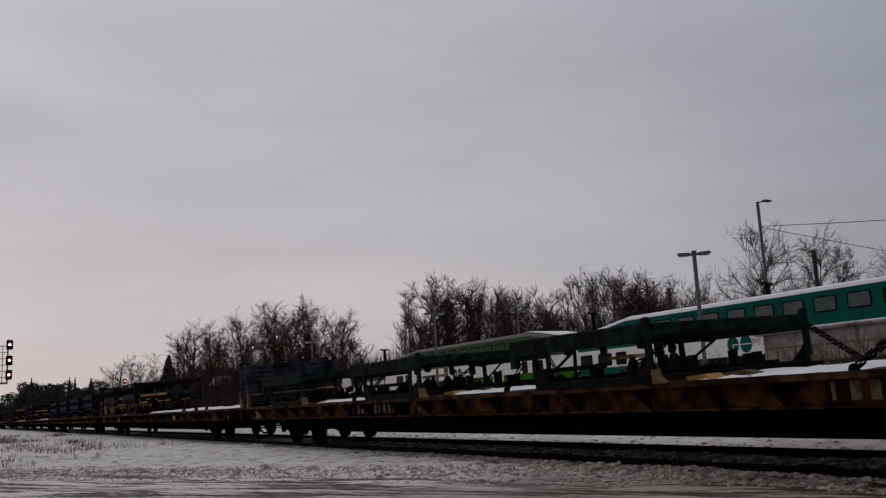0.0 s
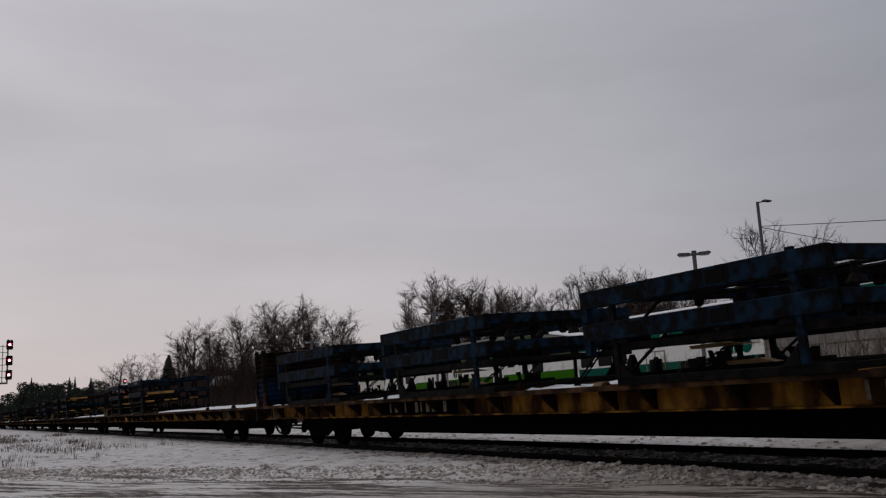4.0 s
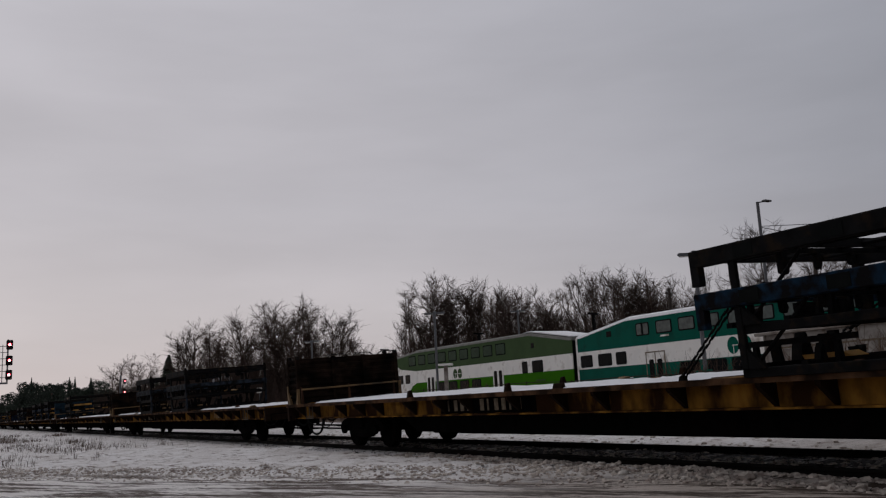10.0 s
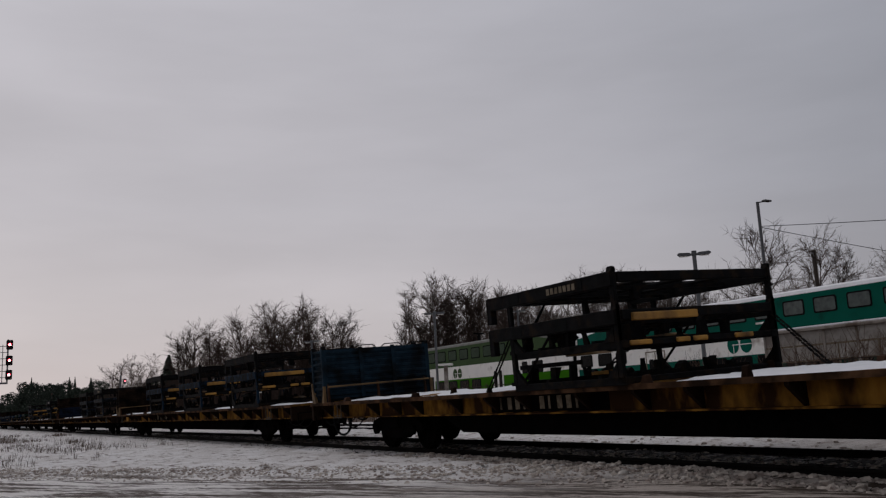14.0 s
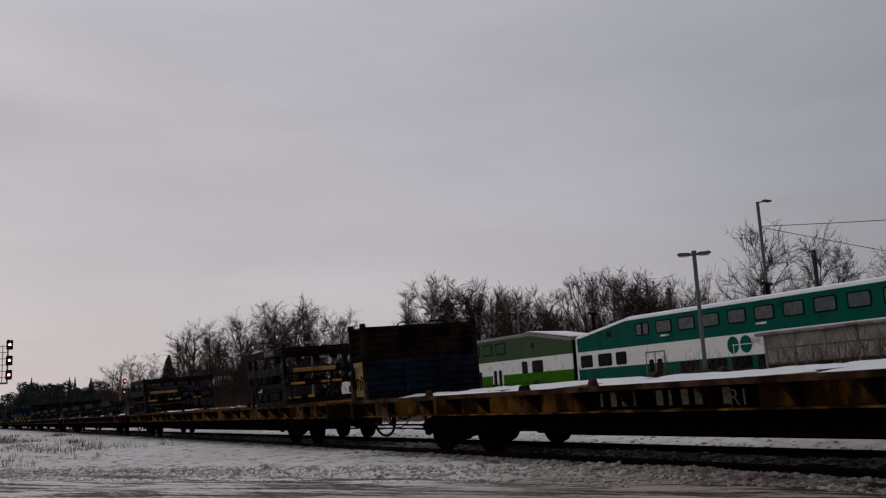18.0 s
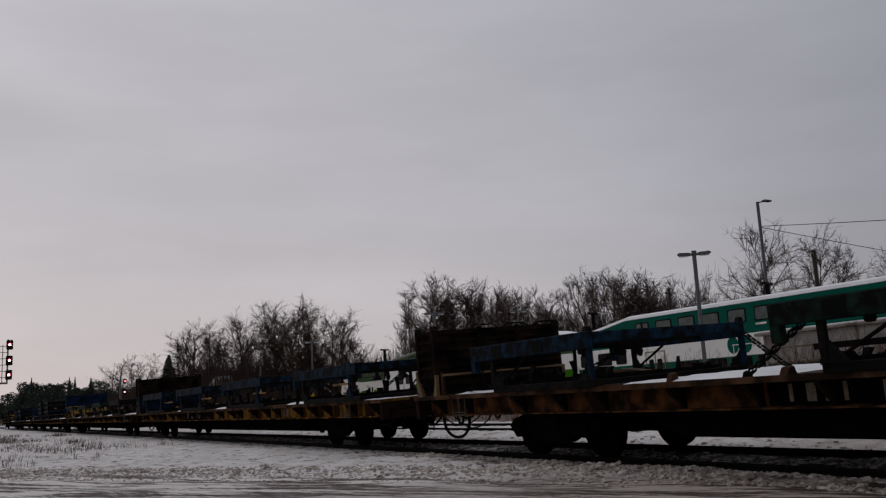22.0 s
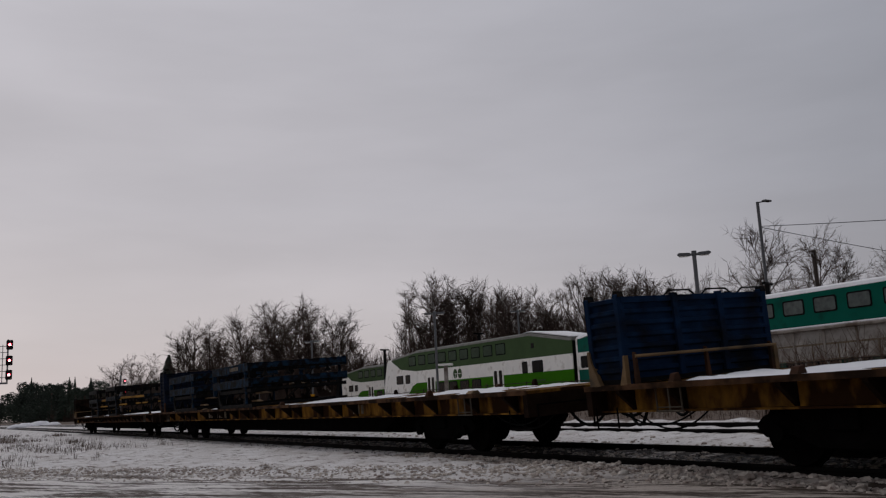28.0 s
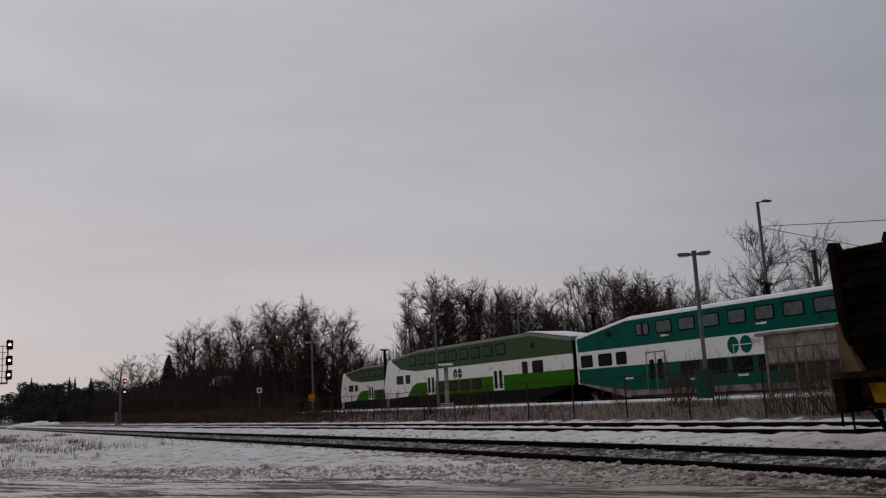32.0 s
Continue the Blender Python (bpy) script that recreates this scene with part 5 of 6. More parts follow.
def flat_car(paint, label, extra, plates, letters, seed):
    """Origin at the rear end, on the rail; the car reaches forward along -y."""
    r = random.Random(seed)
    car = tagged(new("flat_car"), label, "flat car", "freight flat cars")
    L = CAR_L
    part("deck", B((-HALF_W, HALF_W, -L, 0, DECK - 0.05, DECK)), RUST if paint is BROWN else paint, car, "worn steel deck")
    for s in (-1, 1):
        sill = part("side_sill", B((s * 1.20 - 0.02, s * 1.20 + 0.02, -L + 0.1, -0.1, DECK - 0.36, DECK - 0.05), (min(s * 1.20, s * 1.34), max(s * 1.20, s * 1.34), -L + 0.1, -0.1, DECK - 0.38, DECK - 0.355)), paint, car)
        part("edge_rail", B((min(s * 1.50, s * 1.53), max(s * 1.50, s * 1.53), -L, 0, DECK - 0.065, DECK + 0.012)), DECK_EDGE, car, "weathered deck edge")
        n = 22 if s < 0 else 0
        for i in range(n):
            y = -0.7 - i * (L - 1.4) / (n - 1) + (0.28 if i % 3 == 1 else -0.18 if i % 5 == 2 else 0)
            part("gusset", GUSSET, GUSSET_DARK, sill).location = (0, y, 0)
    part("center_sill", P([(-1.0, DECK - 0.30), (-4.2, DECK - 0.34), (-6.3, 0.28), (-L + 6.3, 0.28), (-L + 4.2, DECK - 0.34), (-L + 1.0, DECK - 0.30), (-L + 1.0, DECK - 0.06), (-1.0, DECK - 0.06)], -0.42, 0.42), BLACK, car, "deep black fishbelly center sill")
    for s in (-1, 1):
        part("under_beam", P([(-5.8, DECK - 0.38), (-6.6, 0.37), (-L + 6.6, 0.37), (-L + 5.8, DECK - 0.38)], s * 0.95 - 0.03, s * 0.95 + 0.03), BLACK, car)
    for y in (0, -L):
        d = -1 if y == 0 else 1
        part("end_sill", B((-HALF_W, HALF_W, min(y, y + d * 0.12), max(y, y + d * 0.12), DECK - 0.42, DECK - 0.05)), GUSSET_DARK, car, "rusty end sill, shade put into its colour")
        c = part("coupler", B((-0.11, 0.11, min(y, y - d * 0.62), max(y, y - d * 0.62), 0.74, 0.96), (-0.19, 0.19, min(y - d * 0.42, y - d * 0.70), max(y - d * 0.42, y - d * 0.70), 0.70, 1.0)), BLACK, car, "heavy knuckle coupler", bevel=0.03)
        for h in range(5 if y == 0 and seed not in (1, 3, 14) else 4):
            part("hose", hose_mesh(y, d, h), RUBBER, car, "hanging brake hose loop")
        part("cut_lever", T(((-1.35, y - d * 0.06, 0.86), (-0.3, y - d * 0.06, 0.86), 0.014), ((-1.35, y - d * 0.06, 0.86), (-1.35, y - d * 0.06, 0.52), 0.014)), BLACK, car)
        part("grab_step", T(((-1.46, y + d * 0.15, DECK - 0.3), (-1.46, y + d * 0.15, 0.50), 0.012), ((-1.46, y + d * 0.6, DECK - 0.3), (-1.46, y + d * 0.6, 0.50), 0.012), ((-1.46, y + d * 0.15, 0.50), (-1.46, y + d * 0.6, 0.50), 0.012)), BLACK, car)
    for y in (-3.9, -L + 3.6):
        if TRUCK.parent is None:
            t = TRUCK
            t.location = (0, y, 0)
        else:
            t = copy_thing(TRUCK, pose(0, y, 0))
        t.parent = car
    for y in (-L + 1.75, -1.9):
        part("side_ladder", T(((-1.50, y, DECK - 0.06), (-1.50, y, DECK - 0.36), 0.013), ((-1.50, y + 0.22, DECK - 0.06), (-1.50, y + 0.22, DECK - 0.36), 0.011), ((-1.50, y + 0.45, DECK - 0.06), (-1.50, y + 0.45, DECK - 0.36), 0.013), ((-1.50, y - 0.02, DECK - 0.36), (-1.50, y + 0.47, DECK - 0.36), 0.013), ((-1.50, y, DECK - 0.31), (-1.50, y + 0.45, DECK - 0.31), 0.009)), WORN_GREY, car, "pale worn grab ladder on the sill")
    part("train_pipe", T(((-0.75, -6.0, 0.62), (-0.75, -L + 6.0, 0.62), 0.03), ((0.6, -1.5, 0.70), (0.6, -6.0, 0.70), 0.03)), BLACK, car)
    part("brake_tank", T(((-0.7, -11.0, 0.62), (-0.7, -12.6, 0.62), 0.2), n=10), BLACK, car)
    for w, wide in plates:
        part("reflector_plate", P([(-w, DECK - 0.13), (-w - wide, DECK - 0.13), (-w - wide - 0.05, DECK - 0.33), (-w - 0.05, DECK - 0.33)], -1.345, -1.322), BRIGHT, car, "bright yellow reflector plate")
    for w, n, h in letters:
        panel = part("number_panel", B((-1.232, -1.222, -w - n * h * 0.98 - 0.3, -w + 0.3, DECK - 0.345, DECK - 0.06)), BLACK if n > 4 else paint, car, "faded painted panel")
        for k in range(n):
            if k == 4 and n > 6:
                continue
            ww = w + k * h * 0.98
            part("stencil", B((-1.240, -1.233, -ww - h * (0.52 if k % 3 else 0.22), -ww, DECK - 0.10 - h * 0.85, DECK - 0.10)), STENCIL, panel, "worn tan stencilled mark")
    if seed in CLASS_MARK:
        cu = bpy.data.curves.new("class_mark", "FONT")
        cu.body, cu.size, cu.extrude = "R1", 0.29, 0.001
        cu.materials.append(STENCIL)
        ob = new("class_mark", cu)
        ob.parent = car
        ob["label"] = "pale stencilled class mark"
        ob.matrix_basis = Matrix.LocRotScale((-1.236, -CLASS_MARK[seed], DECK - 0.325), Euler((radians(90), 0, radians(-90))), None)
    # brackets along the deck
    for i in range(15):
        y = -1.7 - i * 1.75
        for s in (-1, 1):
            if r.random() < 0.45:
                part("deck_bracket", r.choice(BRACKETS), RUST, car).location = (s * 1.30, y + r.uniform(-0.2, 0.2), DECK)
    for y0, y1 in extra:
        part("deck_snow", snow_mesh(y0, y1, r.random() * 50, SNOWY.get(seed, 0.52)), DECK_SNOW, car, "crusted snow on the deck")
    return car


def sweep(pts, rad, n=6):
    """One continuous tube through the points."""
    bm = bmesh.new()
    pts = [Vector(p) for p in pts]
    rings = []
    for i, p in enumerate(pts):
        d = (pts[min(i + 1, len(pts) - 1)] - pts[max(i - 1, 0)]).normalized()
        u = d.cross(Vector((1, 0.02, 0.01))).normalized()
        w = d.cross(u)
        rings.append([bm.verts.new(p + (u * math.cos(2 * math.pi * k / n) + w * math.sin(2 * math.pi * k / n)) * rad) for k in range(n)])
    for a, b in zip(rings, rings[1:]):
        for k in range(n):
            bm.faces.new((a[k], a[(k + 1) % n], b[(k + 1) % n], b[k]))
    bm.faces.new(rings[0][::-1])
    bm.faces.new(rings[-1])
    return bm


def hose_mesh(y, d, k):
    x0, sag = ((-0.55, 0.30), (0.35, 0.24), (-1.05, 0.20), (-0.80, 0.28), (-0.95, 0.40))[k]
    pts = []
    for i in range(13):
        t = i / 12
        if k < 2:
            pts.append((x0 + 0.25 * t, y + d * 0.25 - d * 0.75 * t, 0.80 - 0.10 * t - sag * 4 * t * (1 - t)))
        elif k == 4:
            a = math.pi * t
            pts.append((x0 + 0.12 * t, y + d * (0.50 - 0.40 * math.cos(a)), 0.66 - sag * math.sin(a) ** 0.7))
        else:
            pts.append((x0, y + d * (0.2 + 1.5 * t), DECK - 0.38 - sag * 4 * t * (1 - t)))
    return sweep(pts, 0.026 if k < 2 else 0.030 if k == 4 else 0.013)


def snow_mesh(y0, y1, seed, amount):
    bm = bmesh.new()
    nx, ny = 18, max(6, int((y1 - y0) / 0.13))
    rows = []
    for j in range(ny + 1):
        row = []
        for i in range(nx + 1):
            u, v = i / nx, j / ny
            x, y = -1.48 + 2.96 * u, -y1 + (y1 - y0) * v
            edge = min(u, 1 - u) * 4, min(v, 1 - v) * (y1 - y0) * 2
            lump = 0.8 * noise.noise(Vector((x * 1.1, y * 0.8, seed))) + 0.45 * noise.noise(Vector((x * 3.1, y * 2.6, seed))) + 0.25 * noise.noise(Vector((x * 7, y * 7, seed)))
            h = 0.075 * (min(1, edge[0] * 2) * min(1, edge[1]) - 1.12 + amount + 1.25 * lump)
            h = min(h, 0.03 + 0.35 * h)
            x += 0.06 * noise.noise(Vector((x * 3, y * 3, seed + 9)))
            row.append(bm.verts.new((x, y, DECK + max(-0.02, h))))
        rows.append(row)
    for j in range(ny):
        for i in range(nx):
            bm.faces.new((rows[j][i], rows[j][i + 1], rows[j + 1][i + 1], rows[j + 1][i]))
    bmesh.ops.recalc_face_normals(bm, faces=bm.faces)
    for f in bm.faces:
        f.smooth = True
    return bm


SNOWY = {1: 0.42, 2: 0.35, 3: 0.5, 4: 0.6, 5: 0.6, 10: -0.3, 11: 0.85, 13: 0.85, 14: 0.3, 15: 0.25, 9: 0.4}      # how much snow each deck still holds
# gusset plates read as shadow triangles: their shade is painted by GUSSET_DARK
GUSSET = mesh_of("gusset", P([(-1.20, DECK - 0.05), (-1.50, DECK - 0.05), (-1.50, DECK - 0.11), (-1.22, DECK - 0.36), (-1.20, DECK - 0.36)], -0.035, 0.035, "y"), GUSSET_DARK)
BRACKETS = [mesh_of("deck_bracket", P([(-w, 0.0), (w, 0.0), (w * 0.5, h), (-w * 0.35, h * 0.9)], -d, d, "y"), m, bevel=0.006) for w, h, d, m in ((0.09, 0.10, 0.06, RUST), (0.06, 0.15, 0.05, GUSSET_DARK), (0.11, 0.06, 0.10, TAN), (0.05, 0.09, 0.12, GUSSET_DARK), (0.08, 0.12, 0.05, RUST))]


def build_truck():
    """A two-axle truck; the axles turn in motions()."""
    t = new("truck")
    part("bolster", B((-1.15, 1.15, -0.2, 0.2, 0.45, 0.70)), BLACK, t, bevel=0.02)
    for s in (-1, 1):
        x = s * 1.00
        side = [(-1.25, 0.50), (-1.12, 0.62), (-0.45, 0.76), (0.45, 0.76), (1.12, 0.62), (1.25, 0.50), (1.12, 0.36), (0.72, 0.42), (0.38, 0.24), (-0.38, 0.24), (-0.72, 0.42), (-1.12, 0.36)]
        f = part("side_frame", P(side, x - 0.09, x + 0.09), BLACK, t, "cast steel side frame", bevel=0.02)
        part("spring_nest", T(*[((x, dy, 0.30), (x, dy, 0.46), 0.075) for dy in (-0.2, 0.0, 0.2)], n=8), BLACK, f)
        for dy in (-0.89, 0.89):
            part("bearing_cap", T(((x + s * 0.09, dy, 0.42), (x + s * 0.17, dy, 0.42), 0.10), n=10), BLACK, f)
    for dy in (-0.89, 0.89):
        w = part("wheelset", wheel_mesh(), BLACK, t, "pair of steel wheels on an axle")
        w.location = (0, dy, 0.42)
    return t


def wheel_mesh():
    bm = bmesh.new()
    for s in (-1, 1):
        tube(bm, (s * 0.69, 0, 0), (s * 0.725, 0, 0), 0.45, n=28)
        tube(bm, (s * 0.725, 0, 0), (s * 0.83, 0, 0), 0.425, 0.415, n=28)
        for k in range(6):
            a = k * math.pi / 3
            tube(bm, (s * 0.83, 0.24 * math.cos(a), 0.24 * math.sin(a)), (s * 0.842, 0.24 * math.cos(a), 0.24 * math.sin(a)), 0.045, n=6)
    tube(bm, (-0.98, 0, 0), (0.98, 0, 0), 0.08, n=10)
    return bm


TRUCK = build_truck()


# ---- racks and bins ----
def rack(color, length, height, beam, bumper=0, marker=0, seed=0, base_z=0.0, overhang=0.0):
    """An open steel parts rack; origin at its rear bottom, reaching along -y."""
    r = random.Random(seed)
    k = tagged(new("parts_rack"), "", "rack", "steel parts racks on the flat cars")
    W, L, H = 1.56, length, height
    post_w = 0.064
    part("base_frame", B(*[(s * W - (0.14 if s > 0 else 0), s * W + (0.14 if s < 0 else 0), -L, -0.55, 0.0, 0.11) for s in (-1, 1)], *[(-W, W, -y - 0.07, -y + 0.07, 0.02, 0.10) for y in (0.62, L * 0.36, L * 0.66, L - 0.08)]), RACK_BLACK, k, bevel=0.008)
    for s in (-1, 1):
        # the rear end hangs over on short stubs; the legs stand further in
        part("rear_stub", B((s * W - 0.055, s * W + 0.055, -0.13, 0.01, H - 0.44, H)), color, k, bevel=0.008)
        for y in (0.62, L - 0.06 - overhang):
            part("post", B((s * W - post_w / 2, s * W + post_w / 2, -y - 0.05, -y + 0.05, 0.10, H + (0.04 if y > 1 else -0.02))), color if y > 1 else RACK_BLACK, k, bevel=0.008)
            part("foot_gusset", P([(-y - 0.06, 0.10), (-y - 0.30, 0.10), (-y - 0.08, 0.30), (-y - 0.06, 0.34)] if y < 1 else [(-y + 0.06, 0.10), (-y + 0.30, 0.10), (-y + 0.08, 0.30), (-y + 0.06, 0.34)], s * W - 0.03, s * W + 0.03), RACK_BLACK, k)
        if not overhang:
            part("stacking_cup", P([(s * W - 0.05, H), (s * W + 0.05, H), (s * W + 0.03, H + 0.06), (s * W - 0.02, H + 0.07)], -L + 0.01, -L + 0.11, "y"), RACK_BLACK, k)
        b = part("side_beam", B((s * W - 0.06, s * W + 0.06, -L + 0.02, -0.02, H - beam, H)), color, k, "deep painted side beam", bevel=0.012)
        for y in (L * 0.26, L * 0.62):
            part("fork_pocket", B((s * W - 0.066, s * W + 0.066, -y - 0.14, -y + 0.14, H - beam * 0.85, H - beam * 0.15)), RUBBER, b, "dark fork pocket")
        if marker and s < 0:
            m = part("marker_plate", B((-W - 0.068, -W - 0.061, -L * 0.80, -L * 0.52, H - beam * 0.92, H - beam * 0.08)), BLUE_PANEL if marker == 2 else color, b)
            for q in range(7):
                yy = L * 0.545 + q * L * 0.032
                part("stencil", B((-W - 0.074, -W - 0.069, -yy - 0.05, -yy + 0.02, H - beam * 0.74, H - beam * 0.3)), STENCIL, m)
    for y, bd in ((0.05, beam * 0.7), (L - 0.05, beam * 0.72)):
        part("end_beam", B((-W + 0.06, W - 0.06, -y - 0.05, -y + 0.05, H - bd, H - 0.01)), color, k, bevel=0.012)
    for y in (L * 0.36, L * 0.64):
        part("cross_beam", B((-W + 0.06, W - 0.06, -y - 0.05, -y + 0.05, H - 0.14, H - 0.04)), RACK_BLACK, k)
    for i, x in enumerate((-0.75, 0.05, 0.8)):
        part("top_runner", T(((x, -0.1, H - 0.10), (x, -L + 0.1, H - 0.10), 0.035)), RACK_BLACK, k)
    # rows of saddles and hooks that held the parts
    for y in (L * 0.14, L * 0.40, L * 0.80)[:2 if overhang else 3]:
        bm = bmesh.new()
        y2 = y + r.uniform(-0.12, 0.12)
        box(bm, -W + 0.05, W - 0.05, -y2 - 0.04, -y2 + 0.04, 0.09, 0.15)
        for x in (-1.15, -0.75, -0.3, 0.2, 0.7, 1.1):
            if r.random() < 0.22:
                continue
            h = H * r.choice((r.uniform(0.06, 0.20), r.uniform(0.06, 0.20), r.uniform(0.2, 0.34)))
            x2, w2, yo = x + r.uniform(-0.12, 0.12), r.uniform(0.05, 0.13), r.uniform(-0.05, 0.05) - y2
            style = r.random()
            if style < 0.35:
                out = [(x2 - w2, 0.14), (x2 + w2, 0.14), (x2 + w2 * 1.3, 0.14 + h), (x2 + w2 * 0.6, 0.14 + h), (x2, 0.14 + h * 0.45), (x2 - w2 * 0.7, 0.14 + h * 0.9), (x2 - w2 * 1.2, 0.14 + h * 0.9)]
            elif style < 0.65:
                out = [(x2 - w2, 0.14), (x2 + w2, 0.14), (x2 + w2 * 0.5, 0.14 + h * 0.7), (x2 + w2 * 0.1, 0.14 + h), (x2 - w2 * 0.6, 0.14 + h * 0.6)]
            else:
                out = [(x2 - 0.03, 0.14), (x2 + 0.03, 0.14), (x2 + 0.03 + r.uniform(-0.14, 0.14), 0.14 + h * 1.2), (x2 - 0.04 + r.uniform(-0.08, 0.08), 0.14 + h * 1.25)]
            prism(bm, out, yo - w2 * 0.6, yo + w2 * 0.6, "y")
        part("saddle_bar", bm, RACK_BLACK, k)
    for y in (L * 0.27, L * 0.72):
        bm = bmesh.new()
        box(bm, -W + 0.07, W - 0.07, -y - 0.035, -y + 0.035, H - beam * 0.8, H - beam * 0.8 + 0.06)
        for x in (-1.0, -0.4, 0.3, 0.9):
            if r.random() < 0.35:
                continue
            d, w2, x2 = H * r.uniform(0.10, 0.26), r.uniform(0.03, 0.09), x + r.uniform(-0.2, 0.2)
            z = H - beam * 0.8
            prism(bm, [(x2 - w2, z + 0.03), (x2 - w2 * 0.8, z - d), (x2 + w2 * 0.5, z - d * 1.15), (x2 + w2 * 1.6, z - d * 0.7), (x2 + w2, z - d * 0.4), (x2 + w2, z + 0.03)], -y - w2, -y + w2, "y")
        part("hook_bar", bm, RACK_BLACK, k)
    for a, b, rad in (((-W + 0.1, -0.7, 0.15), (-W + 0.1, -1.5, H - beam), 0.022), ((W - 0.1, -0.7, 0.15), (W - 0.1, -1.5, H - beam), 0.022)):
        part("brace", T((a, b, rad)), RACK_BLACK, k)
    for x, z, a, b in ((-1.15, 0.36, 0.06, 0.55),) if not overhang else ():
        part("mid_rail", B((x - 0.035, x + 0.035, -L * b, -L * a, H * z - 0.035, H * z + 0.035)), RACK_BLACK, k)
        for f in (0.15, 0.85):
            y = -L * (a + (b - a) * f)
            part("rail_stay", P([(x - 0.05, 0.09), (x + 0.05, 0.09), (x + 0.025, H * z), (x - 0.025, H * z)], y - 0.03, y + 0.03, "y"), RACK_BLACK, k)
    if base_z == 0:
        for u, v in (((-W + 0.03, -0.58, H - 0.12), (-W + 0.30, 0.72, 0.03)), ((W - 0.03, -0.58, H - 0.12), (W - 0.5, 0.72, 0.03)), ((W - 0.05, -L + overhang, H * 0.80), (W - 0.75, -L - 1.40 + overhang, 0.03))):
            part("chain", chain_mesh(Vector(u), Vector(v)), RACK_BLACK, k, "tie-down chain to the deck")
            part("deck_hook", P([(v[1] - 0.06, -0.02), (v[1] + 0.06, -0.02), (v[1] + 0.03, 0.06), (v[1] - 0.01, 0.08), (v[1] - 0.04, 0.04)], v[0] - 0.035, v[0] + 0.035), RACK_BLACK, k, "chain hook on the deck")
    for q in range(2):
        if r.random() < 0.7:
            x, y, z = r.uniform(-1.1, 0.6), r.uniform(0.15, 0.5) * L, H * (0.42 + 0.04) if q else 0.155
            part("dunnage_board", P([(-y - r.uniform(0.5, 1.1), z), (-y, z), (-y + 0.03, z + 0.05), (-y - 0.5, z + 0.06)], x, x + r.uniform(0.12, 0.3)), TAN if r.random() < 0.6 else AMBER, k, "weathered loose board")
    if color is RACK_GREEN:
        for s in (-1, 1):
            part("corner_boot", P([(-L - 0.02, 0.0), (-L - 0.20, 0.0), (-L - 0.08, 0.08), (-L - 0.04, 0.18), (-L - 0.02, 0.18)], s * W - 0.08, s * W + 0.06), TAN, k, "scuffed tan corner boot")
        for q in range(2):
            x, y = r.uniform(-1.2, 0.3), -L - r.uniform(0.05, 0.35)
            part("dunnage_board", P([(y - r.uniform(0.35, 0.7), 0.0), (y, 0.0), (y + 0.03, 0.05), (y - 0.3, 0.07)], x, x + r.uniform(0.15, 0.3)), AMBER if q else TAN, k, "weathered loose board")
    if (bumper == 1 and not base_z) or (bumper == 2 and base_z):
        part("bumper_bar", B((-W + 0.22, -W + 1.45, -L - 0.05, -L + 0.03, H - 0.17, H - 0.06)), AMBER, k, "worn amber bumper bar", bevel=0.012)
    if overhang:
        for x in (-1.05, -0.35, 0.35, 1.0):
            bm = bmesh.new()
            z = H - beam * 0.72
            tube(bm, (x, -L + 0.12, z), (x, -L + 0.12, z - 0.14), 0.035, 0.045, n=8)
            tube(bm, (x, -L + 0.12, z - 0.14), (x, -L + 0.12, z - 0.24), 0.06, 0.12, n=8)
            part("bell_pad", bm, RACK_BLACK, k, "flared black hanging pad")
    if base_z and bumper:
        for x, w2 in ((-1.22, 0.20), (-0.42, 0.13), (-0.08, 0.14), (0.82, 0.19)):
            part("rub_block", B((x - w2, x + w2, -L - 0.025, -L + 0.10, 0.03, 0.10)), AMBER, k, "scuffed amber rub block", bevel=0.015)
    return k


def chain_mesh(a, b):
    bm = bmesh.new()
    n = max(8, int((b - a).length / 0.085))
    side = (b - a).cross(Vector((1, 0, 0))).normalized()
    other = (b - a).cross(side).normalized()
    for i in range(n):
        p, q = a.lerp(b, i / n), a.lerp(b, (i + 1.25) / n)
        o = (side if i % 2 else other) * 0.030
        tube(bm, p + o, q + o, 0.017, n=4, caps=False)
        tube(bm, p - o, q - o, 0.017, n=4, caps=False)
    return bm


RACK_L, BLUE_L = 3.25, 3.7
RACKS = {}


def rack_kind(key):
    if key not in RACKS:
        color, long, h10, bumper, marker, base, over = key
        cm = {"black": RACK_BLACK, "blue": RACK_BLUE, "green": RACK_GREEN, "grey": RACK_GREY}[color]
        RACKS[key] = [rack(cm, (BLUE_L if long else RACK_L) + over, h10 / 100, 0.25 if h10 < 100 else 0.21, bumper, marker, len(RACKS), base, over), False]
    return RACKS[key]


CHALK = mat("chalk_mark", (0.085, 0.105, 0.12), 0.9, vary=0.4, scale=20, spec=0.02)


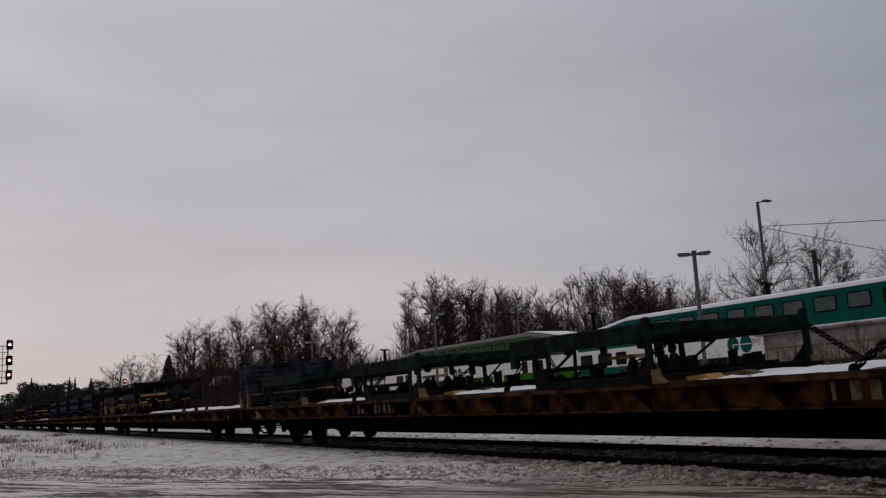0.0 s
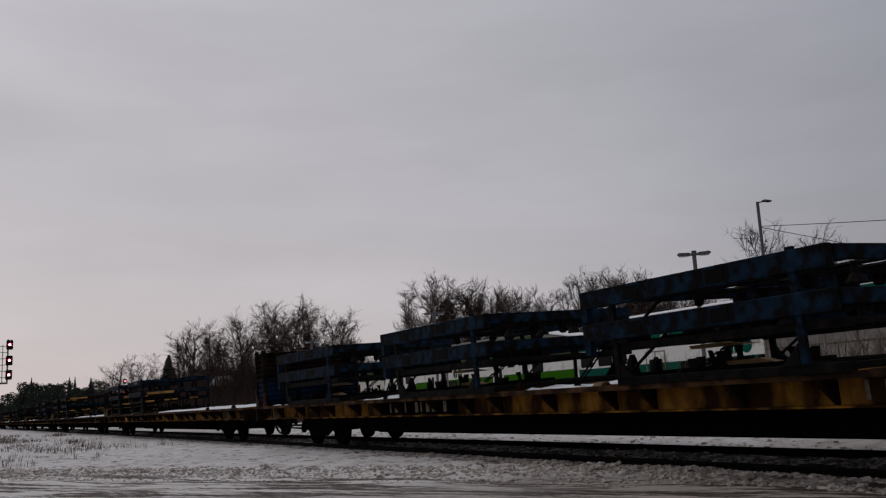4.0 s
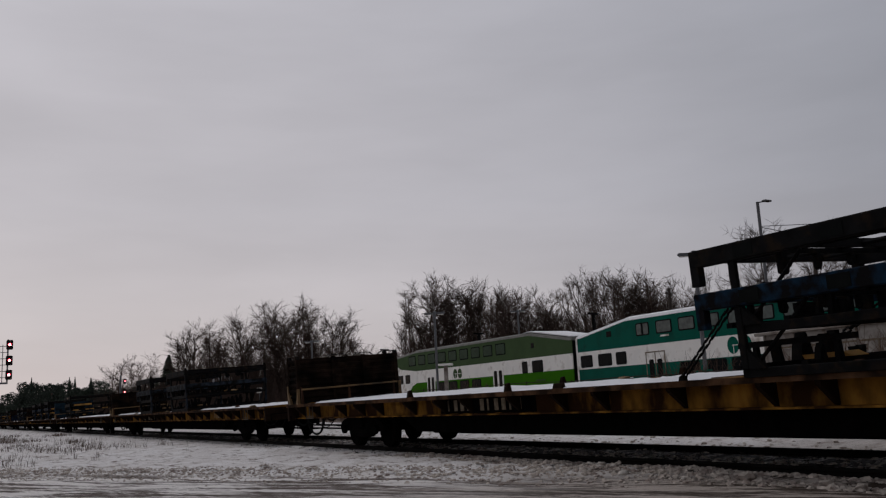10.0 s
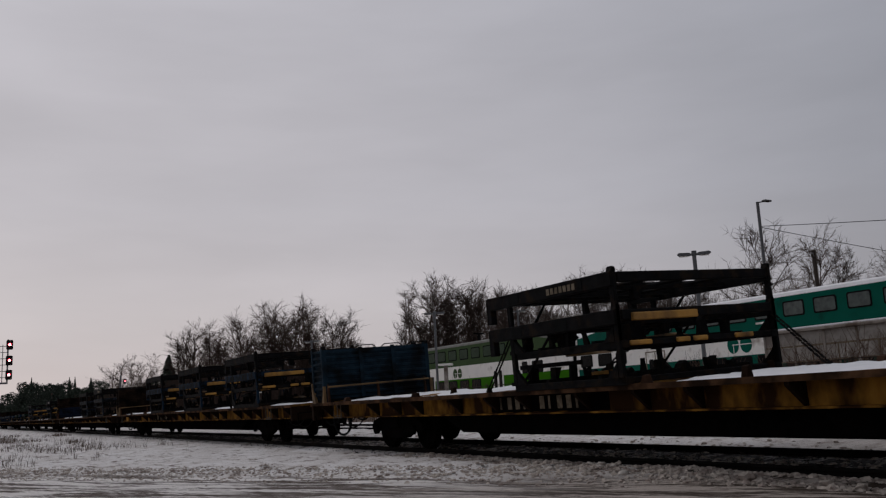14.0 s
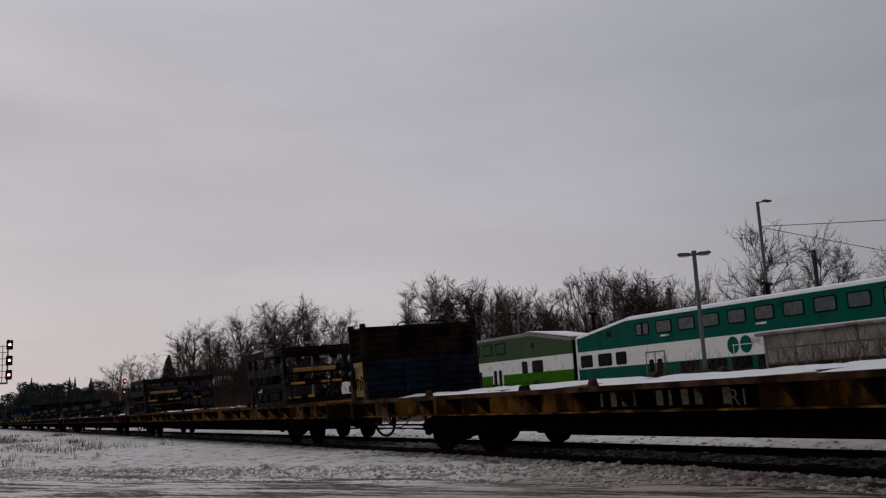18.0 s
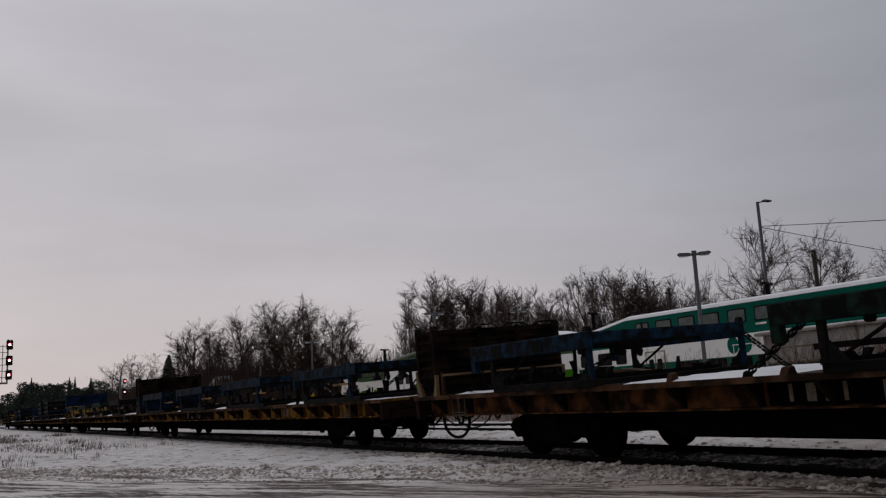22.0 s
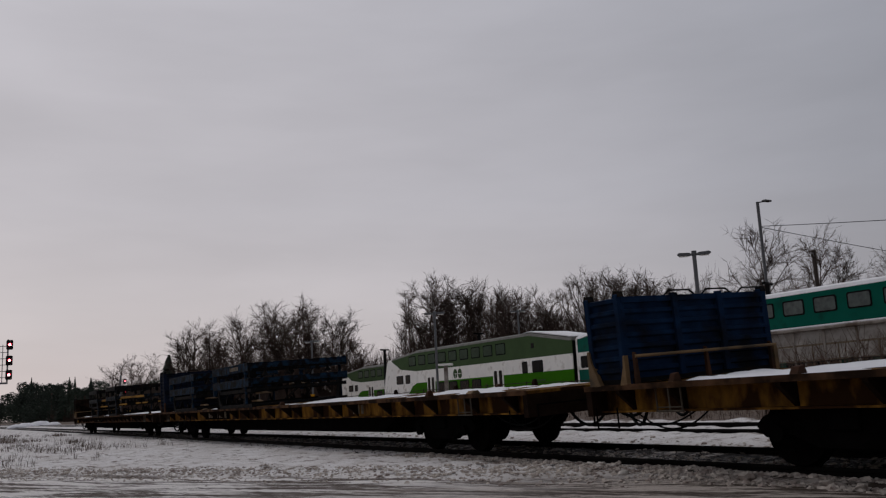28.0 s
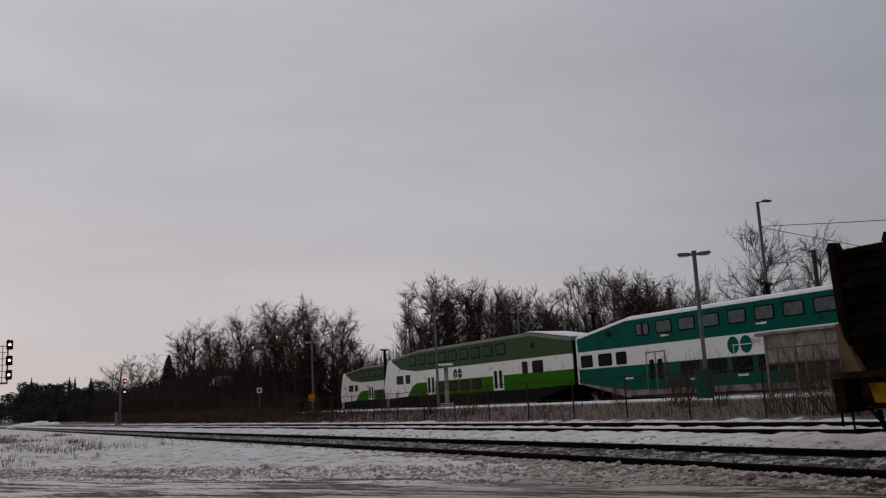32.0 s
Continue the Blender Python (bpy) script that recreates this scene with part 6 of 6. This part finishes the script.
def bin_box(color, lower, height, rail, mark, seed):
    """A ribbed steel bin across the rear of a flat car; origin at its rear bottom."""
    r = random.Random(seed)
    b = tagged(new("steel_bin"), "", "steel bin", "ribbed steel bins on the flat cars")
    W, L, H = 1.44, 0.70, height - 0.06
    z0 = 0.08
    half = z0 + (H - z0) * (0.50 if lower else 0.0)
    for s in (-1, 1):
        for a, c, m in ((z0, half, lower), (half, H, color)):
            if m and c > a:
                m2 = BIN_YELLOW if mark == 1 and m is lower and s < 0 else m
                part("side_wall", side_wall_mesh(s * W, a, c, L, m2), m2, b, "scrawled yellow side panel" if m2 is not m else "")
        for y in (0.03, L - 0.03):
            part("corner_post", B((s * W - 0.06, s * W + 0.06, -y - 0.05, -y + 0.05, 0.0, H + 0.04)), color, b, bevel=0.01)
            part("lifting_lug", P([(-y - 0.07, H), (-y + 0.07, H), (-y + 0.03, H + 0.09), (-y - 0.04, H + 0.08)], s * W - 0.05, s * W + 0.05), RACK_BLACK, b)
    for y, name in ((0.02, "rear_wall"), (L - 0.02, "front_wall")):
        for a, c, m in ((z0, half, lower), (half, H, color)):
            if m and c > a:
                part(name, end_wall_mesh(-y, a, c, W, m), m, b, "horizontally ribbed steel wall")
    part("floor", B((-W, W, -L, 0, z0 - 0.06, z0)), RACK_BLACK, b)
    part("skid", B((-W, -W + 0.2, -L, 0, 0.0, z0 - 0.06), (W - 0.2, W, -L, 0, 0.0, z0 - 0.06)), RACK_BLACK, b)
    for x in (-0.45, 0.45):
        part("stiffener", B((x - 0.05, x + 0.05, -L - 0.06, -L - 0.0, z0, half - 0.01 if lower else H + 0.03)), lower or color, b)
    part("top_rim", B((-W, W, -L - 0.03, -L + 0.04, H - 0.08, H), (-W, W, -0.04, 0.03, H - 0.08, H)), color, b)
    for x in (-0.6, 0.15, 0.9):
        part("rim_handle", T(((x, -L, H + 0.0), (x + 0.1, -L, H + 0.07), 0.014), ((x + 0.1, -L, H + 0.07), (x + 0.5, -L, H + 0.07), 0.014), ((x + 0.5, -L, H + 0.07), (x + 0.6, -L, H), 0.014)), RACK_BLACK, b)
    for s in (-1, 1):
        for pts in ([(0.03, 0.0), (-0.20, 0.0), (-0.04, 0.34), (-0.01, 0.50), (0.03, 0.50)], [(-L - 0.06, 0.0), (-L + 0.08, 0.0), (-L - 0.01, 0.24), (-L - 0.03, 0.40), (-L - 0.06, 0.40)]):
            part("corner_foot", P(pts, s * W - 0.09 if s < 0 else s * W + 0.02, s * W - 0.02 if s < 0 else s * W + 0.09), TAN if rail else RUST, b, "worn tan corner foot")
    if rail:
        part("front_pipe", T(((-W - 0.02, -L - 0.20, 0.38), (W - 0.1, -L - 0.20, 0.38), 0.022), n=8), TAN, b, "worn tan pipe rail")
        for x in (-W, -0.1, W - 0.2):
            part("pipe_stay", P([(x - 0.03, 0.0), (x + 0.04, 0.0), (x + 0.015, 0.42), (x - 0.02, 0.44)], -L - 0.20, -L - 0.15, "y"), RUST, b)
    if mark == "CUT":
        cu = bpy.data.curves.new("chalk_word", "FONT")
        cu.body, cu.size, cu.extrude = "CUT", 0.24, 0.001
        cu.materials.append(CHALK)
        ob = new("chalk_word", cu)
        ob.parent = b
        ob.matrix_basis = Matrix.LocRotScale((-W - 0.075, -0.12, 0.42), Euler((radians(90), 0, radians(-90))), None)
        part("chalk_ring", ring_mesh(-W - 0.07, -0.38, 0.25, 0.15, 0.07), CHALK, b)
    elif mark:
        for i in range(6):
            y, z, t = -0.06 - 0.105 * i, 0.16 + r.uniform(0, 0.12), r.uniform(0.22, 0.40)
            part("scrawl", sweep([(-W - 0.036, y, z), (-W - 0.036, y - 0.05, z + t * 0.5), (-W - 0.036, y + r.uniform(-0.05, 0.03), z + t), (-W - 0.036, y - 0.08, z + t * 0.8)], 0.013, 5), RACK_BLACK, b, "dark spray scrawl")
    return b


def ring_mesh(x, y, z, ry, rz):
    bm = bmesh.new()
    n = 16
    for i in range(n):
        a, c = 2 * math.pi * i / n, 2 * math.pi * (i + 1) / n
        tube(bm, (x, y + ry * math.cos(a), z + rz * math.sin(a)), (x, y + ry * math.cos(c), z + rz * math.sin(c)), 0.012, n=4, caps=False)
    return bm


def ribs(z0, z1, flat=False):
    if flat:
        return [(0.0, z0), (0.03, z0 + 0.01), (0.03, z0 + 0.10), (0.0, z0 + 0.12), (0.0, z1 - 0.12), (0.03, z1 - 0.10), (0.03, z1)]
    n = max(2, round((z1 - z0) / 0.16))
    pts = []
    for i in range(n):
        a = z0 + (z1 - z0) * i / n
        d = (z1 - z0) / n
        pts += [(0.0, a), (0.0, a + d * 0.45), (0.045, a + d * 0.6), (0.045, a + d * 0.9)]
    return pts + [(0.0, z1)]


def side_wall_mesh(x, z0, z1, L, m):
    s = 1 if x > 0 else -1
    pts = [(x + s * d, z) for d, z in ribs(z0, z1, m is BIN_YELLOW)] + [(x - s * 0.05, z1), (x - s * 0.05, z0)]
    return P(pts, -L, 0, "y")


def end_wall_mesh(y, z0, z1, W, m):
    s = 1 if y > -0.5 else -1
    pts = [(y + s * d, z) for d, z in ribs(z0, z1, m is BIN_YELLOW)] + [(y - s * 0.05, z1), (y - s * 0.05, z0)]
    return P(pts, -W, W, "x")


MOVERS = []          # (thing, car index, distance ahead of the car's rear end, height, x shift)


def add_rack(car, w, base, key, label):
    kind = rack_kind(key)
    if kind[1]:
        k = copy_thing(kind[0], pose(0, 0, 0))
    else:
        k, kind[1] = kind[0], True
    tagged(k, label)
    MOVERS.append((k, car, w, DECK + base, 0.0))


SLOT = {"A": 2.15, "B": 8.60, "C": 15.10, "D": 21.75}
SHIFT = {1: 0.1, 3: 0.55, 4: 0.5, 6: -0.25, 7: -0.35, 9: -0.25, 10: -0.15, 14: -1.3, 16: -0.2, 12: 0.2}
TINT = {(11, "C"): "blue", (11, "A"): "blue", (0, "D"): "black", (13, "D"): "black"}
NUDGE = {(1, "A"): 0.40, (1, "B"): 0.08, (3, "A"): 0.28, (3, "B"): 0.04, (4, "A"): 0.25, (4, "B"): 0.09, (5, "C"): 0.62, (5, "D"): 0.55, (6, "B"): 0.42, (6, "C"): 0.57,
         (7, "B"): 0.52, (8, "B"): 0.3, (8, "C"): 0.3, (8, "D"): 0.3, (9, "C"): 0.53, (9, "D"): 0.45, (10, "A"): 0.42, (10, "D"): 0.30, (14, "B"): 0.3, (14, "C"): 0.3, (15, "A"): 0.5, (15, "B"): 0.5, (2, "A"): 0.4, (2, "B"): 0.4, (2, "C"): 0.4, (2, "D"): 0.4, (16, "B"): 0.58, (16, "C"): 0.68}
BLUE_SLOT = {"A": 2.2, "B": 8.95, "C": 15.7, "D": 22.6}
HIGH = ((0.0, 104), (0.50, 107))
BLUE_HIGH = ((0.0, 88), (0.46, 89))
LOW = ((0.0, 80),)
BLUE_LOW = ((0.0, 85),)
HIGH_LESS = ((0.0, 99), (0.48, 102))
TRIPLE = ((0.0, 82), (0.38, 82), (0.76, 82))
# car: paint, loads (slots, tiers, colours from bottom to top, long, bumper), bin
CARS = [
    (BROWN, [("ABCD", LOW, ["green"], 0)], (BIN_GREY, None, 1.35, 1)),
    (BROWN, [("AB", HIGH_LESS, ["grey", "black"], 1)], (BIN_BROWN, BIN_YELLOW, 1.68, 0)),
    (YELLOW, [("ABCD", BLUE_HIGH, ["blue", "blue"], 0)], (BIN_BROWN, BIN_BLUE, 1.60, 0)),
    (YELLOW, [("AB", HIGH, ["grey", "blue"], 1)], (BIN_BROWN, None, 1.32, 1)),
    (BROWN, [("AB", HIGH, ["blue", "black"], 2)], (BIN_BROWN, None, 1.32, 1)),
    (YELLOW, [("CD", HIGH, ["blue", "black"], 0)], (BIN_BROWN, None, 1.24, 1)),
    (YELLOW, [("BC", HIGH, ["grey", "black"], 0)], (BIN_BROWN, None, 1.26, 1)),
    (YELLOW, [("B", HIGH, ["black", "black"], 1)], (BIN_TEAL, None, 1.35, 1)),
    (YELLOW, [("BCD", HIGH, ["blue", "black"], 1)], (BIN_BROWN, None, 1.38, 1)),
    (YELLOW, [("CD", HIGH, ["grey", "black"], 0)], (BIN_BROWN, BIN_NAVY, 1.68, 0)),
    (YELLOW, [("AD", HIGH, ["grey", "black"], 1)], (BIN_GREY, None, 1.32, 1)),
    (BROWN, [("ABCD", LOW, ["green"], 0)], (BIN_BROWN, None, 1.30, 1)),
    (YELLOW, [("ABCD", BLUE_LOW, ["blue"], 0)], (BIN_BROWN, BIN_BLUE, 1.68, 0)),
    (YELLOW, [("ABCD", LOW, ["green"], 0)], (BIN_BLUE, BIN_YELLOW, 1.72, 0)),
    (YELLOW, [("BC", TRIPLE, ["blue", "black", "black"], 0)], (BIN_BLUE, None, 1.27, 1)),
    (YELLOW, [("AB", BLUE_HIGH, ["blue", "blue"], 0)], (BIN_NAVY, None, 1.68, 0)),
    (BROWN, [("BC", HIGH, ["grey", "black"], 1)], (BIN_BROWN, None, 1.32, 1)),
]
COLOUR_WORD = {"black": "black-painted", "blue": "dark blue", "green": "dark teal-green", "grey": "slate-grey"}


def build_train():
    for i, (paint, loads, (upper, lower, bh, rail)) in enumerate(CARS):
        r = random.Random(100 + i)
        taken = []
        slots, tiers, colours, bump = loads[0]
        long = colours[0] == "blue" and len(slots) != 3 and tiers is not HIGH and tiers is not TRIPLE
        table, ln = (BLUE_SLOT, BLUE_L) if long else (SLOT, RACK_L)
        for s in slots:
            w = table[s] + SHIFT.get(i, 0.0) + NUDGE.get((i, s), 0.27 if tiers is LOW else 0.0)
            taken.append((w, w + ln))
            for t, (base, h) in enumerate(tiers):
                top = t == len(tiers) - 1
                marker = 2 if (i, s) == (10, "D") and top else 1 if (s in "BD" and top and i % 2 and tiers is not LOW) else 0
                add_rack(i, w, base, (TINT.get((i, s), colours[t]), long, h, bump, marker, base, 0.45 if tiers in (BLUE_HIGH, BLUE_LOW) else 0.0),
                         COLOUR_WORD[TINT.get((i, s), colours[t])] + (" steel parts rack strapped to the flat car deck" if base == 0 else " steel parts rack stacked on another rack"))
        snow = []
        edges = [0.9] + [e for t in sorted(taken) for e in t] + [CAR_L - 0.3]
        for a, c in zip(edges[::2], edges[1::2]):
            if c - a > 0.8:
                if c - a > 7:
                    m = (a + c) / 2 + r.uniform(-1, 1)
                    snow += [(a + r.uniform(0, 0.5), m - 0.3), (m + 0.2, c - r.uniform(0.1, 0.8))]
                else:
                    snow.append((a + r.uniform(0.1, 0.5), c - r.uniform(0.1, 0.4)))
        plates = {0: (1.1,), 1: (0.08, 5.35, 18.86, 27.2), 3: (6.0,), 6: (0.05, 27.35), 8: (2.0,), 16: (0.3,)}.get(i, ())
        plates = [(w, 0.42 if i < 2 else 0.55) for w in plates]
        letters = [((8.6 if i != 15 else 6.9) + r.uniform(-0.3, 0.3), 11, 0.24), (20.0 + r.uniform(-1.5, 1.5), 3, 0.24)]
        car = flat_car(paint, ("yellow-brown weathered" if paint is YELLOW else "dark rust-brown") + " long flat car with gusseted side sills", snow, plates, letters, i)
        MOVERS.append((car, i, -SLACK[i], 0.0, 0.0))
        words = {BIN_BROWN.name: "dark brown", BIN_BLUE.name: "blue", BIN_NAVY.name: "dark grey-navy", BIN_TEAL.name: "dark teal-grey", BIN_GREY.name: "grey-blue", BIN_YELLOW.name: "yellow"}
        b = bin_box(upper, lower, bh, rail, "CUT" if i == 12 else (1 if i == 9 else 0), i)
        tagged(b, words[upper.name] + (" over " + words[lower.name] if lower else "") + " ribbed steel bin on the flat car")
        MOVERS.append((b, i, (0.41 if i == 15 else 0.19) - SLACK[i], DECK, 0.0))


build_train()


def build_bird():
    bird = tagged(new("bird"), "small dark bird flying down behind the train", "bird")
    bm = bmesh.new()
    bmesh.ops.create_icosphere(bm, subdivisions=2, radius=0.07)
    for v in bm.verts:
        v.co.y *= 2.1
        v.co.z *= 0.85
    part("body", bm, RUBBER, bird, smooth=True)
    part("tail", P([(-0.03, 0.10), (0.03, 0.10), (0.06, 0.27), (-0.06, 0.27)], -0.008, 0.008, "z"), RUBBER, bird)
    bm = bmesh.new()
    tube(bm, (0, -0.13, 0.02), (0, -0.19, 0.02), 0.04, 0.02, n=8)
    tube(bm, (0, -0.19, 0.02), (0, -0.23, 0.01), 0.014, 0.003, n=6)
    part("head", bm, RUBBER, bird)
    wings = []
    for s in (-1, 1):
        wings.append(part("wing", P([(0.0, -0.07), (s * 0.16, -0.10), (s * 0.30, -0.02), (s * 0.33, 0.06), (s * 0.15, 0.06), (0.0, 0.07)], -0.007, 0.007, "z"), RUBBER, bird))
    return bird, wings


BIRD, WINGS = build_bird()
BIRD_SEEN = [(16.7, 44.0, 28.78, 8.56), (16.8, 44.0, 29.25, 8.56), (17.0, 44.0, 30.15, 8.34), (17.1, 44.0, 30.75, 8.32), (17.5, 44.0, 33.45, 7.69)]
PERCH = ground_z(62.0, 8.0) + 0.06
BIRD_WAY = [(0.0, 62.0, 8.0, PERCH), (13.0, 62.0, 8.0, PERCH), (15.6, 50.0, 21.0, 9.6)] + BIRD_SEEN + [(18.1, 45.5, 40.5, 4.2), (19.0, 47.0, 47.0, ground_z(47.0, 47.0) + 0.06), (32.0, 47.0, 47.0, ground_z(47.0, 47.0) + 0.06)]


def motions():
    """The freight train rolls past, slowly gaining speed; its axles turn; a bird crosses."""
    walk(BIRD, [(t, pose(x, y, z, 0, 0, 170)) for t, x, y, z in BIRD_WAY])
    beats = [0.0, 16.4] + [16.5 + 0.1 * n for n in range(12)] + [18.0, 32.0]
    for s, wing in zip((-1, 1), WINGS):
        walk(wing, [(t, pose(0, 0, 0.03, 0, -s * (34 if n % 2 else -22), 0)) for n, t in enumerate(beats)])
    times = [2.0 * i for i in range(17)]
    for thing, i, w, z, dx in MOVERS:
        walk(thing, [(t, pose(TRACK_X, S0 + PITCH_M * i - w - run(t), RISE, 0, -TILT, 0) @ pose(dx, 0, z)) for t in times])
    wheels = [o for o in bpy.data.objects if o.name.split(".")[0] == "wheelset" and o.parent and o.parent.name.startswith("truck")]
    spin = [Euler((run(n / FPS) / 0.42, 0, 0)) for n in range(32 * FPS + 1)]
    lead = {}
    for w in wheels:
        key = w.location.y > 0
        if key not in lead:
            walk(w, [(n / FPS, Matrix.LocRotScale((0, 0.89 if key else -0.89, 0.42), e, None)) for n, e in enumerate(spin)])
            lead[key] = w
        else:
            w.rotation_mode = "QUATERNION"
            w.animation_data_create()
            w.animation_data.action = lead[key].animation_data.action
            w.animation_data.action_slot = lead[key].animation_data.action_slot


motions()
